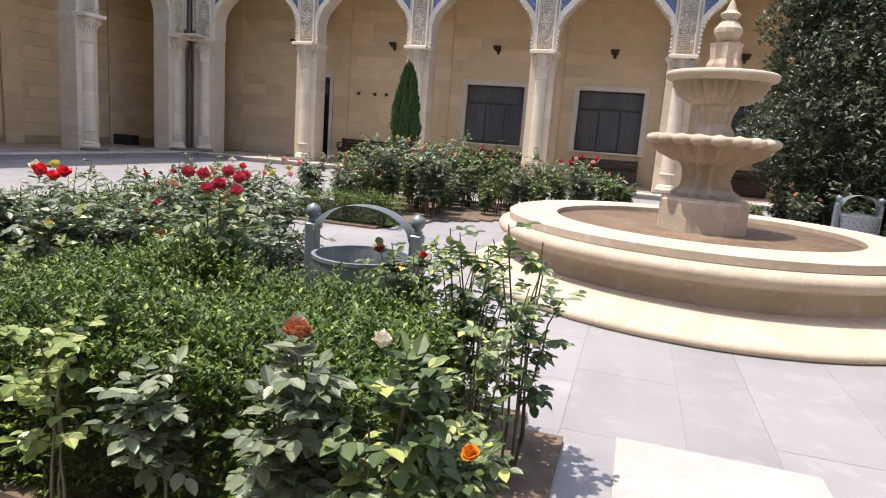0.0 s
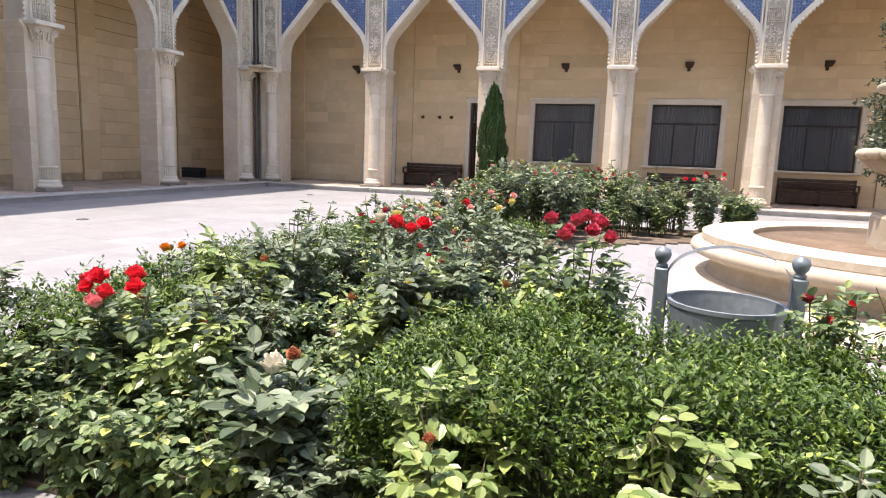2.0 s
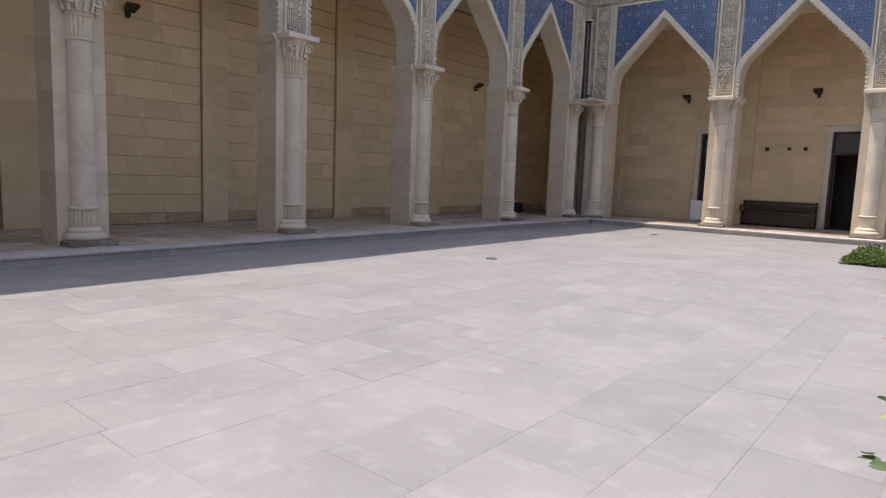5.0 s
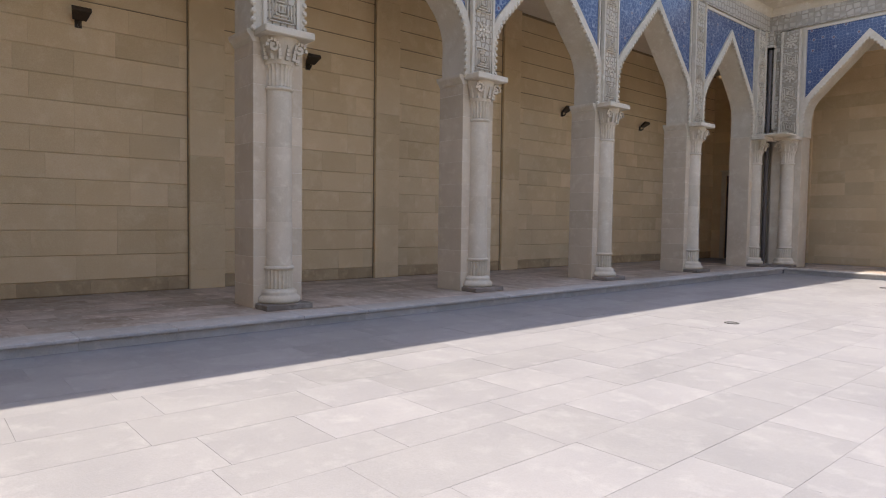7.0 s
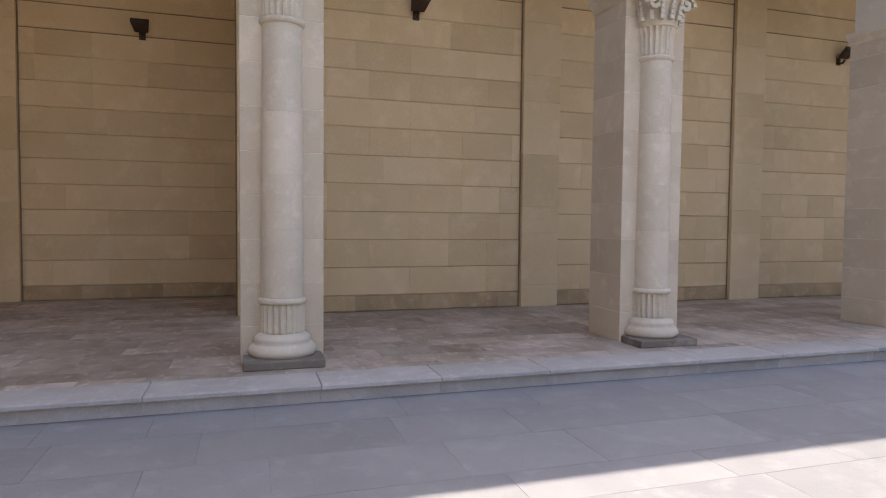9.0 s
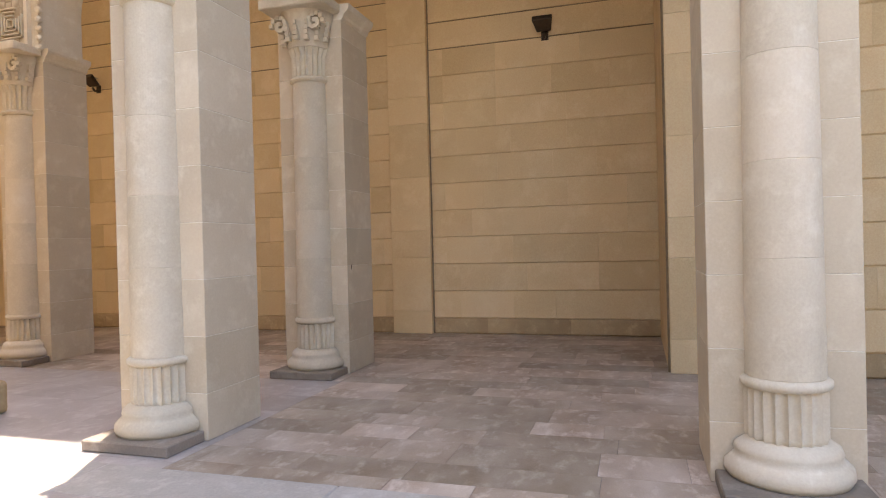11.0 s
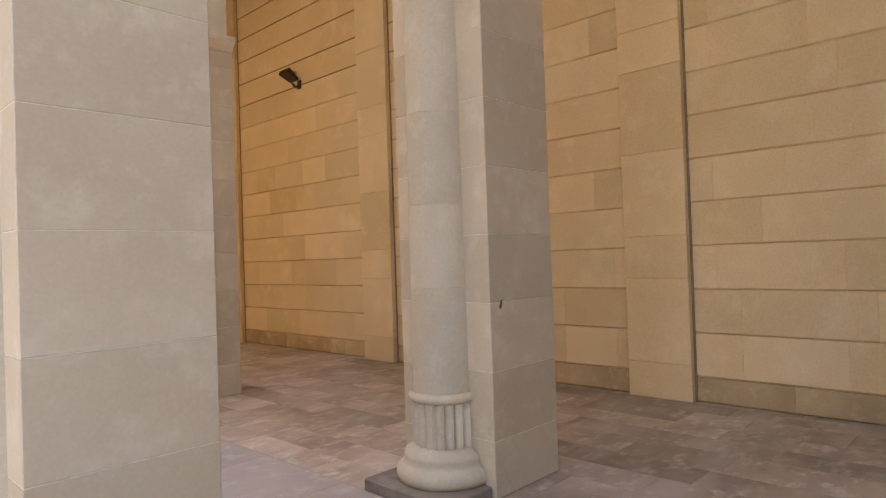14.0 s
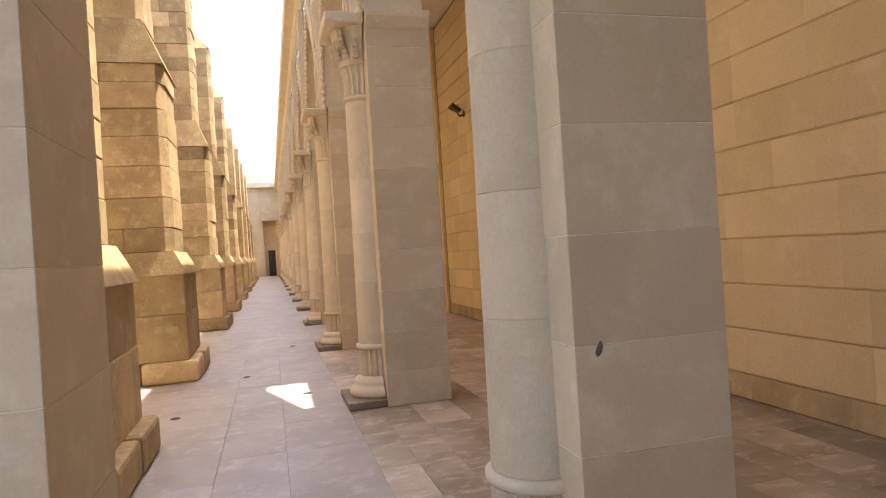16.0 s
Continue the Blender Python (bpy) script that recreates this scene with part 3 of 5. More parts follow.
GLASS, gnt, gb = nodes_of("dark_window_glass", 0.03)
gb.inputs["Base Color"].default_value = (0.42, 0.44, 0.46, 1)
gb.inputs["Transmission Weight"].default_value = 0.85
DARKFRAME = plain("dark_brown_frame", (0.035, 0.025, 0.02), 0.4)
WOOD = plain("dark_stained_wood", (0.055, 0.03, 0.018), 0.45, vary=0.4, scale=12)
CURTAIN = plain("grey_curtain", (0.25, 0.23, 0.21), 0.9)
# the darkness of the unlit rooms is put into this colour
ROOM = plain("room_shade_colour", (0.06, 0.05, 0.045), 0.9)


def make_window(i, a, b):
    w = b - a
    t = thing("window_%d" % i, pose(a, WALL_N, 0), "wide dark brown window with curtains in a pale stone surround", "window", kind="structure")
    z0, z1, e = 1.18, 3.18, 0.055
    part("stone_surround", boxed((-0.16, -0.05, z1, w + 0.16, 0.0, z1 + 0.15), (-0.16, -0.05, z0, 0.0, 0.0, z1), (w, -0.05, z0, w + 0.16, 0.0, z1)), PALE, t, "pale stone window surround")
    part("lintel_moulding", soft_box(-0.19, -0.08, z1 + 0.15, w + 0.19, 0.0, z1 + 0.19, 0.01), PALE, t)
    part("window_sill", soft_box(-0.2, -0.12, z0 - 0.07, w + 0.2, 0.1, z0, 0.012), PALE, t, "pale stone window sill")
    frame_y = (0.10, 0.16)
    for x0, x1, y0, y1 in ((0, w, z0, z0 + e), (0, w, z1 - e, z1), (0, e, z0 + e, z1 - e), (w - e, w, z0 + e, z1 - e), (e, w - e, z0 + 1.36, z0 + 1.42), (w * 0.33, w * 0.33 + 0.05, z0 + e, z0 + 1.36), (w * 0.66, w * 0.66 + 0.05, z0 + e, z0 + 1.36)):
        part("window_frame", soft_box(x0, frame_y[0], y0, x1, frame_y[1], y1, 0.006), DARKFRAME, t)
    for x0, x1, y0, y1 in ((e, w * 0.33, z0 + e, z0 + 1.36), (w * 0.33 + 0.05, w * 0.66, z0 + e, z0 + 1.36), (w * 0.66 + 0.05, w - e, z0 + e, z0 + 1.36), (e, w - e, z0 + 1.42, z1 - e)):
        p = part("pane", boxed((x0, 0.125, y0, x1, 0.131, y1)), GLASS, t)
        p.visible_shadow = False
    for x0 in (w * 0.08, w * 0.62):
        bm = bmesh.new()
        n = 24
        lo = [bm.verts.new((x0 + w * 0.28 * k / n, 0.30 + 0.025 * math.sin(k * 1.7), z0)) for k in range(n + 1)]
        hi = [bm.verts.new((x0 + w * 0.28 * k / n, 0.30 + 0.02 * math.sin(k * 1.7), z1)) for k in range(n + 1)]
        for k in range(n):
            bm.faces.new((lo[k], lo[k + 1], hi[k + 1], hi[k]))
        bmesh.ops.solidify(bm, geom=bm.faces[:], thickness=0.004)
        part("curtain", bm, CURTAIN, t, "hanging grey curtain behind the glass")


for i, (a, b) in enumerate(WINDOWS):
    make_window(i + 1, a, b)
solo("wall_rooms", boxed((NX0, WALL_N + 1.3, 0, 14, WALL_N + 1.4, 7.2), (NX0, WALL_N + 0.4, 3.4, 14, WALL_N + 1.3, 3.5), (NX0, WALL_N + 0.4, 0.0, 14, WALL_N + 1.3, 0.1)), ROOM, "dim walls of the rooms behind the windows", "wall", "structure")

for i, (a, b) in enumerate(DOORS):
    w = b - a
    t = thing("door_%d" % (i + 1), pose(a, WALL_N, 0), "tall dark wooden door standing open in a pale stone surround", "door", kind="structure")
    part("stone_surround", boxed((-0.14, -0.05, FLOOR, 0.0, 0.0, 3.32), (w, -0.05, FLOOR, w + 0.14, 0.0, 3.32), (0.0, -0.05, 3.18, w, 0.0, 3.32)), PALE, t, "pale stone door surround")
    part("lintel_moulding", soft_box(-0.18, -0.08, 3.32, w + 0.18, 0.0, 3.37, 0.01), PALE, t)
    part("door_frame", boxed((0.0, 0.08, FLOOR, 0.06, 0.2, 3.18), (w - 0.06, 0.08, FLOOR, w, 0.2, 3.18), (0.06, 0.08, 3.11, w - 0.06, 0.2, 3.18), (0.06, 0.08, 2.48, w - 0.06, 0.2, 2.54)), WOOD, t)
    part("transom_pane", boxed((0.06, 0.13, 2.54, w - 0.06, 0.14, 3.11)), GLASS, t)
    leaf = part("door_leaf", soft_box(0.07, 0.2, FLOOR + 0.01, 0.12, 0.95, 2.47, 0.006), WOOD, t, "dark wooden door leaf swung inwards")
    part("door_handle", tube(bmesh.new(), [(0.13, 0.86, 1.15), (0.17, 0.86, 1.15), (0.17, 0.74, 1.15)], 0.011, 8), plain("dull_brass", (0.4, 0.3, 0.12), 0.35, 1.0), leaf)

# ---- benches, board, taps ----
def make_bench():
    t = thing("bench", pose(0, 0, 0), "long dark brown wooden bench with a high back", "bench", "benches along the north wall")
    for x in (-1.04, 0.0, 1.0):
        part("leg", soft_box(x, -0.42, 0, x + 0.06, 0.0, 0.44, 0.006), WOOD, t)
    part("front_panel", soft_box(-0.97, -0.40, 0.06, 0.99, -0.375, 0.42, 0.005), WOOD, t)
    for k in range(4):
        part("seat_slat", soft_box(-1.08, -0.45 + k * 0.108, 0.44, 1.08, -0.35 + k * 0.108, 0.475, 0.006), WOOD, t)
    for k in range(3):
        part("back_slat", soft_box(-1.08, -0.02, 0.50 + k * 0.105, 1.08, 0.02, 0.595 + k * 0.105, 0.008), WOOD, t)
    for x in (-1.08, 1.02):
        part("end_post", soft_box(x, 0.021, 0.0, x + 0.06, 0.07, 0.82, 0.008), WOOD, t)
        part("arm_rest", soft_box(x, -0.45, 0.62, x + 0.06, -0.025, 0.66, 0.01), WOOD, t)
        part("arm_post", soft_box(x, -0.45, 0.476, x + 0.06, -0.40, 0.619, 0.006), WOOD, t)
    return t


bench = make_bench()
bench.matrix_world = pose(-10.56, WALL_N - 0.16, FLOOR)
for x in (-5.8, -1.95, 1.97, 5.87):
    copy_thing(bench, pose(x, WALL_N - 0.16, FLOOR))

t = thing("notice_stand", pose(-12.99, 21.51, FLOOR), "white notice board on a thin metal stand by the door", "notice stand")
STEEL = plain("brushed_steel", (0.45, 0.45, 0.46), 0.35, 0.9)
part("board", soft_box(-0.22, -0.02, 0.06, 0.22, 0.02, 0.72, 0.008), plain("white_board", (0.75, 0.75, 0.73), 0.5), t, "plain white board")
for x in (-0.24, 0.24):
    part("post", tube(bmesh.new(), [(x, 0, 0), (x, 0, 1.02)], 0.014, 8), STEEL, t)
part("foot_bar", tube(bmesh.new(), [(-0.26, 0.0, 0.015), (0.26, 0.0, 0.015)], 0.014, 8), STEEL, t)

BRONZE = plain("dark_bronze", (0.07, 0.05, 0.035), 0.45, 0.6)
def make_tap():
    t = thing("wall_spout", pose(0, 0, 0), "small dark bronze water spout on the stone wall", "wall spout", "spouts on the north wall")
    bm = lathe([(0.0, 0.0), (0.06, 0.0), (0.06, 0.015), (0.025, 0.02), (0.025, 0.06), (0.05, 0.075), (0.05, 0.10), (0.0, 0.115)], 14)
    bmesh.ops.rotate(bm, verts=bm.verts, cent=(0, 0, 0), matrix=Matrix.Rotation(radians(90), 3, "X"))
    part("knob", bm, BRONZE, t, smooth=True)
    return t


tap = make_tap()
tap.matrix_world = pose(-11.10, WALL_N - 0.019, 2.65)
for x in (-10.45, -9.99):
    copy_thing(tap, pose(x, WALL_N - 0.019, 2.65))


# ---- wall floodlights ----
def make_lamp():
    """A dark wedge-shaped floodlight on a short arm; local y runs into the wall."""
    t = thing("wall_lamp", pose(0, 0, 0), "dark bronze wedge floodlight on a short wall arm", "wall lamp", "gallery wall lamps")
    part("back_plate", soft_box(-0.05, -0.012, -0.07, 0.05, 0.0, 0.07, 0.004), BRONZE, t)
    part("arm", tube(bmesh.new(), [(0, -0.01, -0.03), (0, -0.09, -0.05), (0, -0.14, 0.0)], 0.02, 8), BRONZE, t)
    bm = bmesh.new()
    a = [bm.verts.new(p) for p in ((-0.10, -0.10, 0.02), (0.10, -0.10, 0.02), (0.14, -0.30, 0.13), (-0.14, -0.30, 0.13), (-0.09, -0.07, 0.07), (0.09, -0.07, 0.07), (0.14, -0.27, 0.20), (-0.14, -0.27, 0.20))]
    for q in ((0, 3, 2, 1), (4, 5, 6, 7), (0, 1, 5, 4), (1, 2, 6, 5), (2, 3, 7, 6), (3, 0, 4, 7)):
        bm.faces.new([a[k] for k in q])
    bmesh.ops.bevel(bm, geom=bm.edges[:], offset=0.008, segments=1, affect="EDGES")
    part("housing", bm, BRONZE, t)
    part("lens", soft_box(-0.11, -0.25, 0.135, 0.11, -0.11, 0.14, 0.002), plain("frosted_lens", (0.3, 0.3, 0.28), 0.3), t).matrix_local = Matrix.Translation((0, 0.0, 0.02)) 
    return t


lamp = make_lamp()
spots = [pose(WALL_W + 0.018, y, 4.42, 0, 0, 90) for y in (5.38, 9.3, 13.28, 17.2)] + [pose(WALL_S + 0.018, y, 4.40, 0, 0, 90) for y in [-2.56, -6.5] + [-10.5 - BAY * k for k in range(10)]]
spots += [pose(x, WALL_N - 0.018, 4.30) for x in (-13.76, -9.77, -5.93, -2.01, 1.91, 5.82)]
lamp.matrix_world = pose(WALL_W + 0.018, 1.38, 4.42, 0, 0, 90)
for m in spots:
    copy_thing(lamp, m)

# ---- fountain ----
GX, GY = 0.08, -0.20           # origin of the garden's own grid
garden_at = lambda x, y, z=0, turn=0: pose(x + GX, y + GY, z, 0, 0, turn)
FX, FY = -0.26, 7.37
BASINBROWN = stone("dark_brown_stone", (0.20, 0.135, 0.085), (0.13, 0.085, 0.055), (0.27, 0.20, 0.135), stain=3.0)
fountain = thing("fountain", garden_at(FX, FY), "two-tiered pale limestone fountain in a round dry basin", "fountain")
part("basin_step", lathe([(2.38, 0.0), (2.40, 0.02), (2.40, 0.06), (2.37, 0.075), (2.30, 0.12), (2.12, 0.19), (1.95, 0.22), (1.90, 0.24)], 96), FOUNT, fountain, "rounded base step", smooth=True)
part("basin_wall", lathe([(1.95, 0.215), (1.91, 0.26), (1.90, 0.36), (1.93, 0.40), (2.04, 0.425), (2.10, 0.455), (2.12, 0.50), (2.10, 0.545), (2.05, 0.57), (2.0, 0.575)], 96), FOUNT, fountain, "curved outer basin wall", smooth=True)
part("basin_lining", lathe([(1.54, 0.10), (1.505, 0.12), (1.495, 0.60)], 96), BASINBROWN, fountain, "dark brown inner basin wall", smooth=True)
bm = lathe([(1.50, 0.60), (1.50, 0.655), (1.52, 0.66), (1.99, 0.66), (2.01, 0.65), (2.01, 0.58), (1.99, 0.575)], 96)
bm.faces.ensure_lookup_table()
bmesh.ops.delete(bm, geom=[f for f in bm.faces if len(f.verts) > 4], context="FACES_ONLY")
part("basin_rim", bm, FOUNT, fountain, "flat stone rim of the basin")
part("basin_floor", lathe([(1.56, 0.08), (1.56, 0.13), (0.0, 0.13)], 64), BASINBROWN, fountain, "dark brown dry basin floor")
part("pedestal", lathe([(0.46, 0.13), (0.46, 0.90), (0.445, 0.92), (0.445, 0.936)], 8, 22.5, 382.5), FOUNT, fountain, "octagonal stone pedestal")
part("lower_stem", lathe([(0.33, 0.90), (0.34, 0.95), (0.27, 1.0), (0.23, 1.10), (0.26, 1.20), (0.31, 1.27)], 120, flutes=12, depth=0.3), FOUNT, fountain, "fluted lower stem")
part("lower_bowl", lathe([(0.22, 1.25), (0.36, 1.27), (0.50, 1.33), (0.60, 1.42), (0.625, 1.46)], 200, flutes=20, depth=0.27), FOUNT, fountain, "lobed lower bowl")
bm = lathe([(0.57, 1.455), (0.605, 1.475), (0.605, 1.515), (0.58, 1.53), (0.53, 1.52), (0.45, 1.44), (0.0, 1.42)], 96)
for k in range(20):
    a = k * math.tau / 20
    bmesh.ops.create_icosphere(bm, subdivisions=2, radius=0.082, matrix=Matrix.Translation((0.575 * math.cos(a), 0.575 * math.sin(a), 1.485)) @ Matrix.Diagonal((1, 1, 0.72, 1)))
part("lower_rim", bm, FOUNT, fountain, "scalloped rim of the lower bowl", smooth=True)
part("upper_stem", lathe([(0.20, 1.42), (0.20, 1.58), (0.15, 1.66), (0.165, 1.76), (0.20, 1.82), (0.20, 1.87)], 96, flutes=10, depth=0.14), FOUNT, fountain, "fluted upper stem")
part("upper_bowl", lathe([(0.18, 1.85), (0.30, 1.87), (0.40, 1.93), (0.46, 2.03), (0.47, 2.08)], 224, flutes=28, depth=0.25), FOUNT, fountain, "lobed upper bowl")
part("upper_rim", lathe([(0.46, 2.075), (0.52, 2.09), (0.54, 2.12), (0.54, 2.15), (0.52, 2.165), (0.44, 2.15), (0.0, 2.12)], 72), FOUNT, fountain, "plain rim of the upper bowl", smooth=True)
part("bud", lathe([(0.17, 2.12), (0.165, 2.25), (0.14, 2.3), (0.15, 2.42), (0.165, 2.46), (0.06, 2.47)], 96, flutes=8, depth=0.28), FOUNT, fountain, "carved lotus bud")
part("finial", lathe([(0.06, 2.45), (0.10, 2.50), (0.135, 2.56), (0.135, 2.60), (0.09, 2.66), (0.06, 2.68), (0.09, 2.72), (0.10, 2.74), (0.05, 2.78), (0.03, 2.84), (0.0, 2.90)], 48, flutes=10, depth=0.08), FOUNT, fountain, "carved finial")

for ob in fountain.children:                    # the tower stands on the pedestal
    if ob.name.split(".")[0] in ("lower_stem", "lower_bowl", "lower_rim", "upper_stem", "upper_bowl", "upper_rim", "bud", "finial"):
        ob.location.z = 0.035

# ---- litter bins ----
BINGREY = plain("blue_grey_painted_metal", (0.17, 0.205, 0.225), 0.45, 0.3, vary=0.12)
# paler than the posts: the upward plate's white reflection is in the colour
BINSHEEN = plain("sheen_grey_painted_metal", (0.36, 0.40, 0.42), 0.4, 0.5, vary=0.15)
def make_bin():
    t = thing("litter_bin", pose(0, 0, 0), "blue-grey perforated metal litter bin hung between two posts", "litter bin", "litter bins")
    for s in (-1, 1):
        p = part("post", soft_box(s * 0.32 - 0.035, -0.035, 0, s * 0.32 + 0.035, 0.035, 0.84, 0.008), BINGREY, t)
        part("ball_cap", lathe([(0.028, 0.84), (0.03, 0.855), (0.02, 0.865), (0.036, 0.885), (0.043, 0.91), (0.036, 0.935), (0.0, 0.953)], 20, cx=s * 0.32), BINGREY, p, smooth=True)
    bm = bmesh.new()
    n = 24
    rows_ = []
    for k in range(n + 1):
        a = math.pi * k / n
        x, z = -0.29 * math.cos(a), 0.80 + 0.17 * math.sin(a)
        rows_.append([bm.verts.new((x, y, z)) for y in (-0.06, 0.06)])
    for a, b in zip(rows_, rows_[1:]):
        bm.faces.new((a[0], a[1], b[1], b[0]))
    bmesh.ops.solidify(bm, geom=bm.faces[:], thickness=0.012)
    part("arched_band", bm, BINSHEEN, t, "grey arched metal band, paled for the sky's reflection")
    bm = lathe([(0.22, 0.18), (0.23, 0.20), (0.28, 0.66), (0.285, 0.67), (0.285, 0.69), (0.265, 0.69), (0.265, 0.67), (0.215, 0.21)], 40)
    part("bucket", bm, plain("dull_blue_grey_metal", (0.23, 0.265, 0.285), 0.45, 0.3, vary=0.15), t, "perforated metal bucket", smooth=False)
    bm = bmesh.new()
    for j in range(7):
        for k in range(22):
            a = (k + 0.5 * (j % 2)) * math.tau / 22
            r = 0.231 + 0.05 * (0.06 + 0.055 * j) / 0.46
            z = 0.26 + 0.055 * j
            c = Matrix.Translation((r * math.cos(a), r * math.sin(a), z))
            bmesh.ops.create_icosphere(bm, subdivisions=1, radius=0.0085, matrix=c)
    ob = part("perforation", bm, plain("dark_hole", (0.02, 0.02, 0.02), 0.9), t, "rows of small dark holes")
    ob["kind"] = "stuff"
    for s in (-1, 1):
        part("pivot", tube(bmesh.new(), [(s * 0.27, 0, 0.60), (s * 0.29, 0, 0.60)], 0.015, 8), BINGREY, t)
    return t


bin_a = make_bin()
bin_a.matrix_world = garden_at(-2.40, 3.47)
copy_thing(bin_a, garden_at(2.14, 10.6, 0, 20))

# ---- old buttressed building ----
MOSQUE_X = -14.9
old = thing("wall_old_building", pose(0, 0, 0), "old brown sandstone building wall with weathered courses", "wall", kind="structure")
part("core", boxed((MOSQUE_X, END_Y, 0, -13.9, -5.9, 11.0), (-13.9, -6.4, 0, 14.0, -5.9, 9.0)), OLD, old)
part("parapet", soft_box(MOSQUE_X - 0.15, END_Y, 11.0, -13.9, -5.9, 11.3, 0.02), OLD, old)
B_STARTS = [-6.55, -11.0, -17.2, -22.3, -28.3, -34.3, -40.3, -46.3, -52.3]


def courses(t, x0, x1, y0, y1, z0, z1, rng, slope=0.0, name="stone_block"):
    """Uneven stone courses filling a box; slope cuts the two outer corners."""
    z = z0
    while z < z1 - 0.02:
        h = min(rng.uniform(0.28, 0.42), z1 - z)
        if z1 - z - h < 0.12:
            h = z1 - z
        d = rng.uniform(-0.012, 0.012)
        cutx = x0 + (x1 - x0) * rng.uniform(0.3, 0.6)
        c = slope
        if c:
            bm = bmesh.new()
            k = x0 + 0.45 * c
            ring = [(x0 + d, y0 + c), (k, y0 - d), (cutx, y0 - d), (cutx, y1 + d), (k, y1 + d), (x0 + d, y1 - c)]
            lo = [bm.verts.new((x, y, z + 0.002)) for x, y in ring]
            hi = [bm.verts.new((x, y, z + h - 0.002)) for x, y in ring]
            bm.faces.new(lo[::-1])
            bm.faces.new(hi)
            for i in range(6):
                bm.faces.new((lo[i], lo[(i + 1) % 6], hi[(i + 1) % 6], hi[i]))
            bmesh.ops.recalc_face_normals(bm, faces=bm.faces)
            bmesh.ops.bevel(bm, geom=bm.edges[:], offset=0.008, segments=1, affect="EDGES")
            part(name, bm, OLD, t)
        else:
            part(name, soft_box(x0 + d, y0 - d, z + 0.002, cutx - 0.001, y1 + d, z + h - 0.002, 0.009), OLD, t)
        part(name, soft_box(cutx + 0.001, y0 - d, z + 0.002, x1, y1 + d, z + h - 0.002, 0.009), OLD, t)
        z += h


def wedge(x0, x1, y0, y1, z0, z1, dx):
    """A sloping weathering: full depth below, drawn back by dx above."""
    bm = bmesh.new()
    lo = [bm.verts.new(p) for p in ((x0, y0, z0), (x1, y0, z0), (x1, y1, z0), (x0, y1, z0))]
    hi = [bm.verts.new(p) for p in ((x0 + dx, y0 + dx * 0.4, z1), (x1, y0 + dx * 0.4, z1), (x1, y1 - dx * 0.4, z1), (x0 + dx, y1 - dx * 0.4, z1))]
    bm.faces.new(lo[::-1])
    bm.faces.new(hi)
    for k in range(4):
        bm.faces.new((lo[k], lo[(k + 1) % 4], hi[(k + 1) % 4], hi[k]))
    return bm


for n, y in enumerate(B_STARTS):
    rng = random.Random(50 + n)
    t = thing("stone_buttress", pose(0, 0, 0), "stepped old sandstone buttress with sloping weatherings", "buttress", "old buttresses")
    y0, y1 = y - 1.35, y
    part("foot_stone", soft_box(-16.80, y0 - 0.06, FLOOR, -16.1, y0 + 0.64, 0.44, 0.04, 2), OLD, t)
    part("foot_stone", soft_box(-16.79, y0 + 0.66, FLOOR, -16.1, y1 + 0.05, 0.43, 0.04, 2), OLD, t)
    part("foot_stone", soft_box(-16.09, y0 - 0.05, FLOOR, MOSQUE_X, y1 + 0.05, 0.42, 0.04, 2), OLD, t)
    if n < 5:
        part("pedestal_block", soft_box(-16.68, y0, 0.43, MOSQUE_X, y1, 1.03, 0.012), OLD, t)
        part("pedestal_block", soft_box(-16.675, y0 + 0.004, 1.032, MOSQUE_X, y1 - 0.004, 1.56, 0.012), OLD, t)
        courses(t, -16.56, MOSQUE_X, y0 + 0.06, y1 - 0.06, 1.85, 4.3, rng, 0.20)
        courses(t, -16.34, MOSQUE_X, y0 + 0.16, y1 - 0.16, 4.9, 8.2, rng, 0.16)
    else:
        part("stone_block", soft_box(-16.68, y0, 0.44, MOSQUE_X, y1, 1.55, 0.02), OLD, t)
        part("stone_block", soft_box(-16.56, y0 + 0.06, 1.85, MOSQUE_X, y1 - 0.06, 4.3, 0.02), OLD, t)
        part("stone_block", soft_box(-16.34, y0 + 0.16, 4.9, MOSQUE_X, y1 - 0.16, 8.2, 0.02), OLD, t)
    part("weathering", wedge(-16.72, MOSQUE_X, y0 - 0.03, y1 + 0.03, 1.55, 1.85, 0.15), OLD, t, "sloping pale stone ledge")
    part("weathering", wedge(-16.58, MOSQUE_X, y0 + 0.05, y1 - 0.05, 4.3, 4.9, 0.25), OLD, t, "sloping pale stone ledge")
    part("weathering", wedge(-16.36, MOSQUE_X, y0 + 0.18, y1 - 0.18, 8.2, 9.4, 1.1), OLD, t, "sloping pale stone ledge")

# ---- far end of the corridor and closing walls ----
t = thing("wall_end", pose(0, 0, 0), "pale stone end building with a doorway and pointed crest", "building", kind="structure")
part("wall", boxed((-22.2, END_Y - 1, 0, -18.6, END_Y, 9.0), (-17.3, END_Y - 1, 0, -14, END_Y, 9.0), (-18.6, END_Y - 1, 5.2, -17.3, END_Y, 9.0)), PALE, t)
part("cornice", soft_box(-19.4, END_Y, 8.2, -15.2, END_Y + 0.5, 8.7, 0.03), PALE, t)
part("recess", boxed((-18.6, END_Y - 0.9, 0, -17.3, END_Y - 0.8, 5.2)), WALLSTONE, t, "shaded tan recess")
part("door", soft_box(-18.25, END_Y - 0.79, FLOOR, -17.62, END_Y - 0.72, 2.5, 0.01), DARKFRAME, t, "dark door in the recess")
part("lintel", soft_box(-18.75, END_Y + 0.002, 5.2, -17.15, END_Y + 0.25, 6.1, 0.03), PALE, t, "moulded pale lintel")
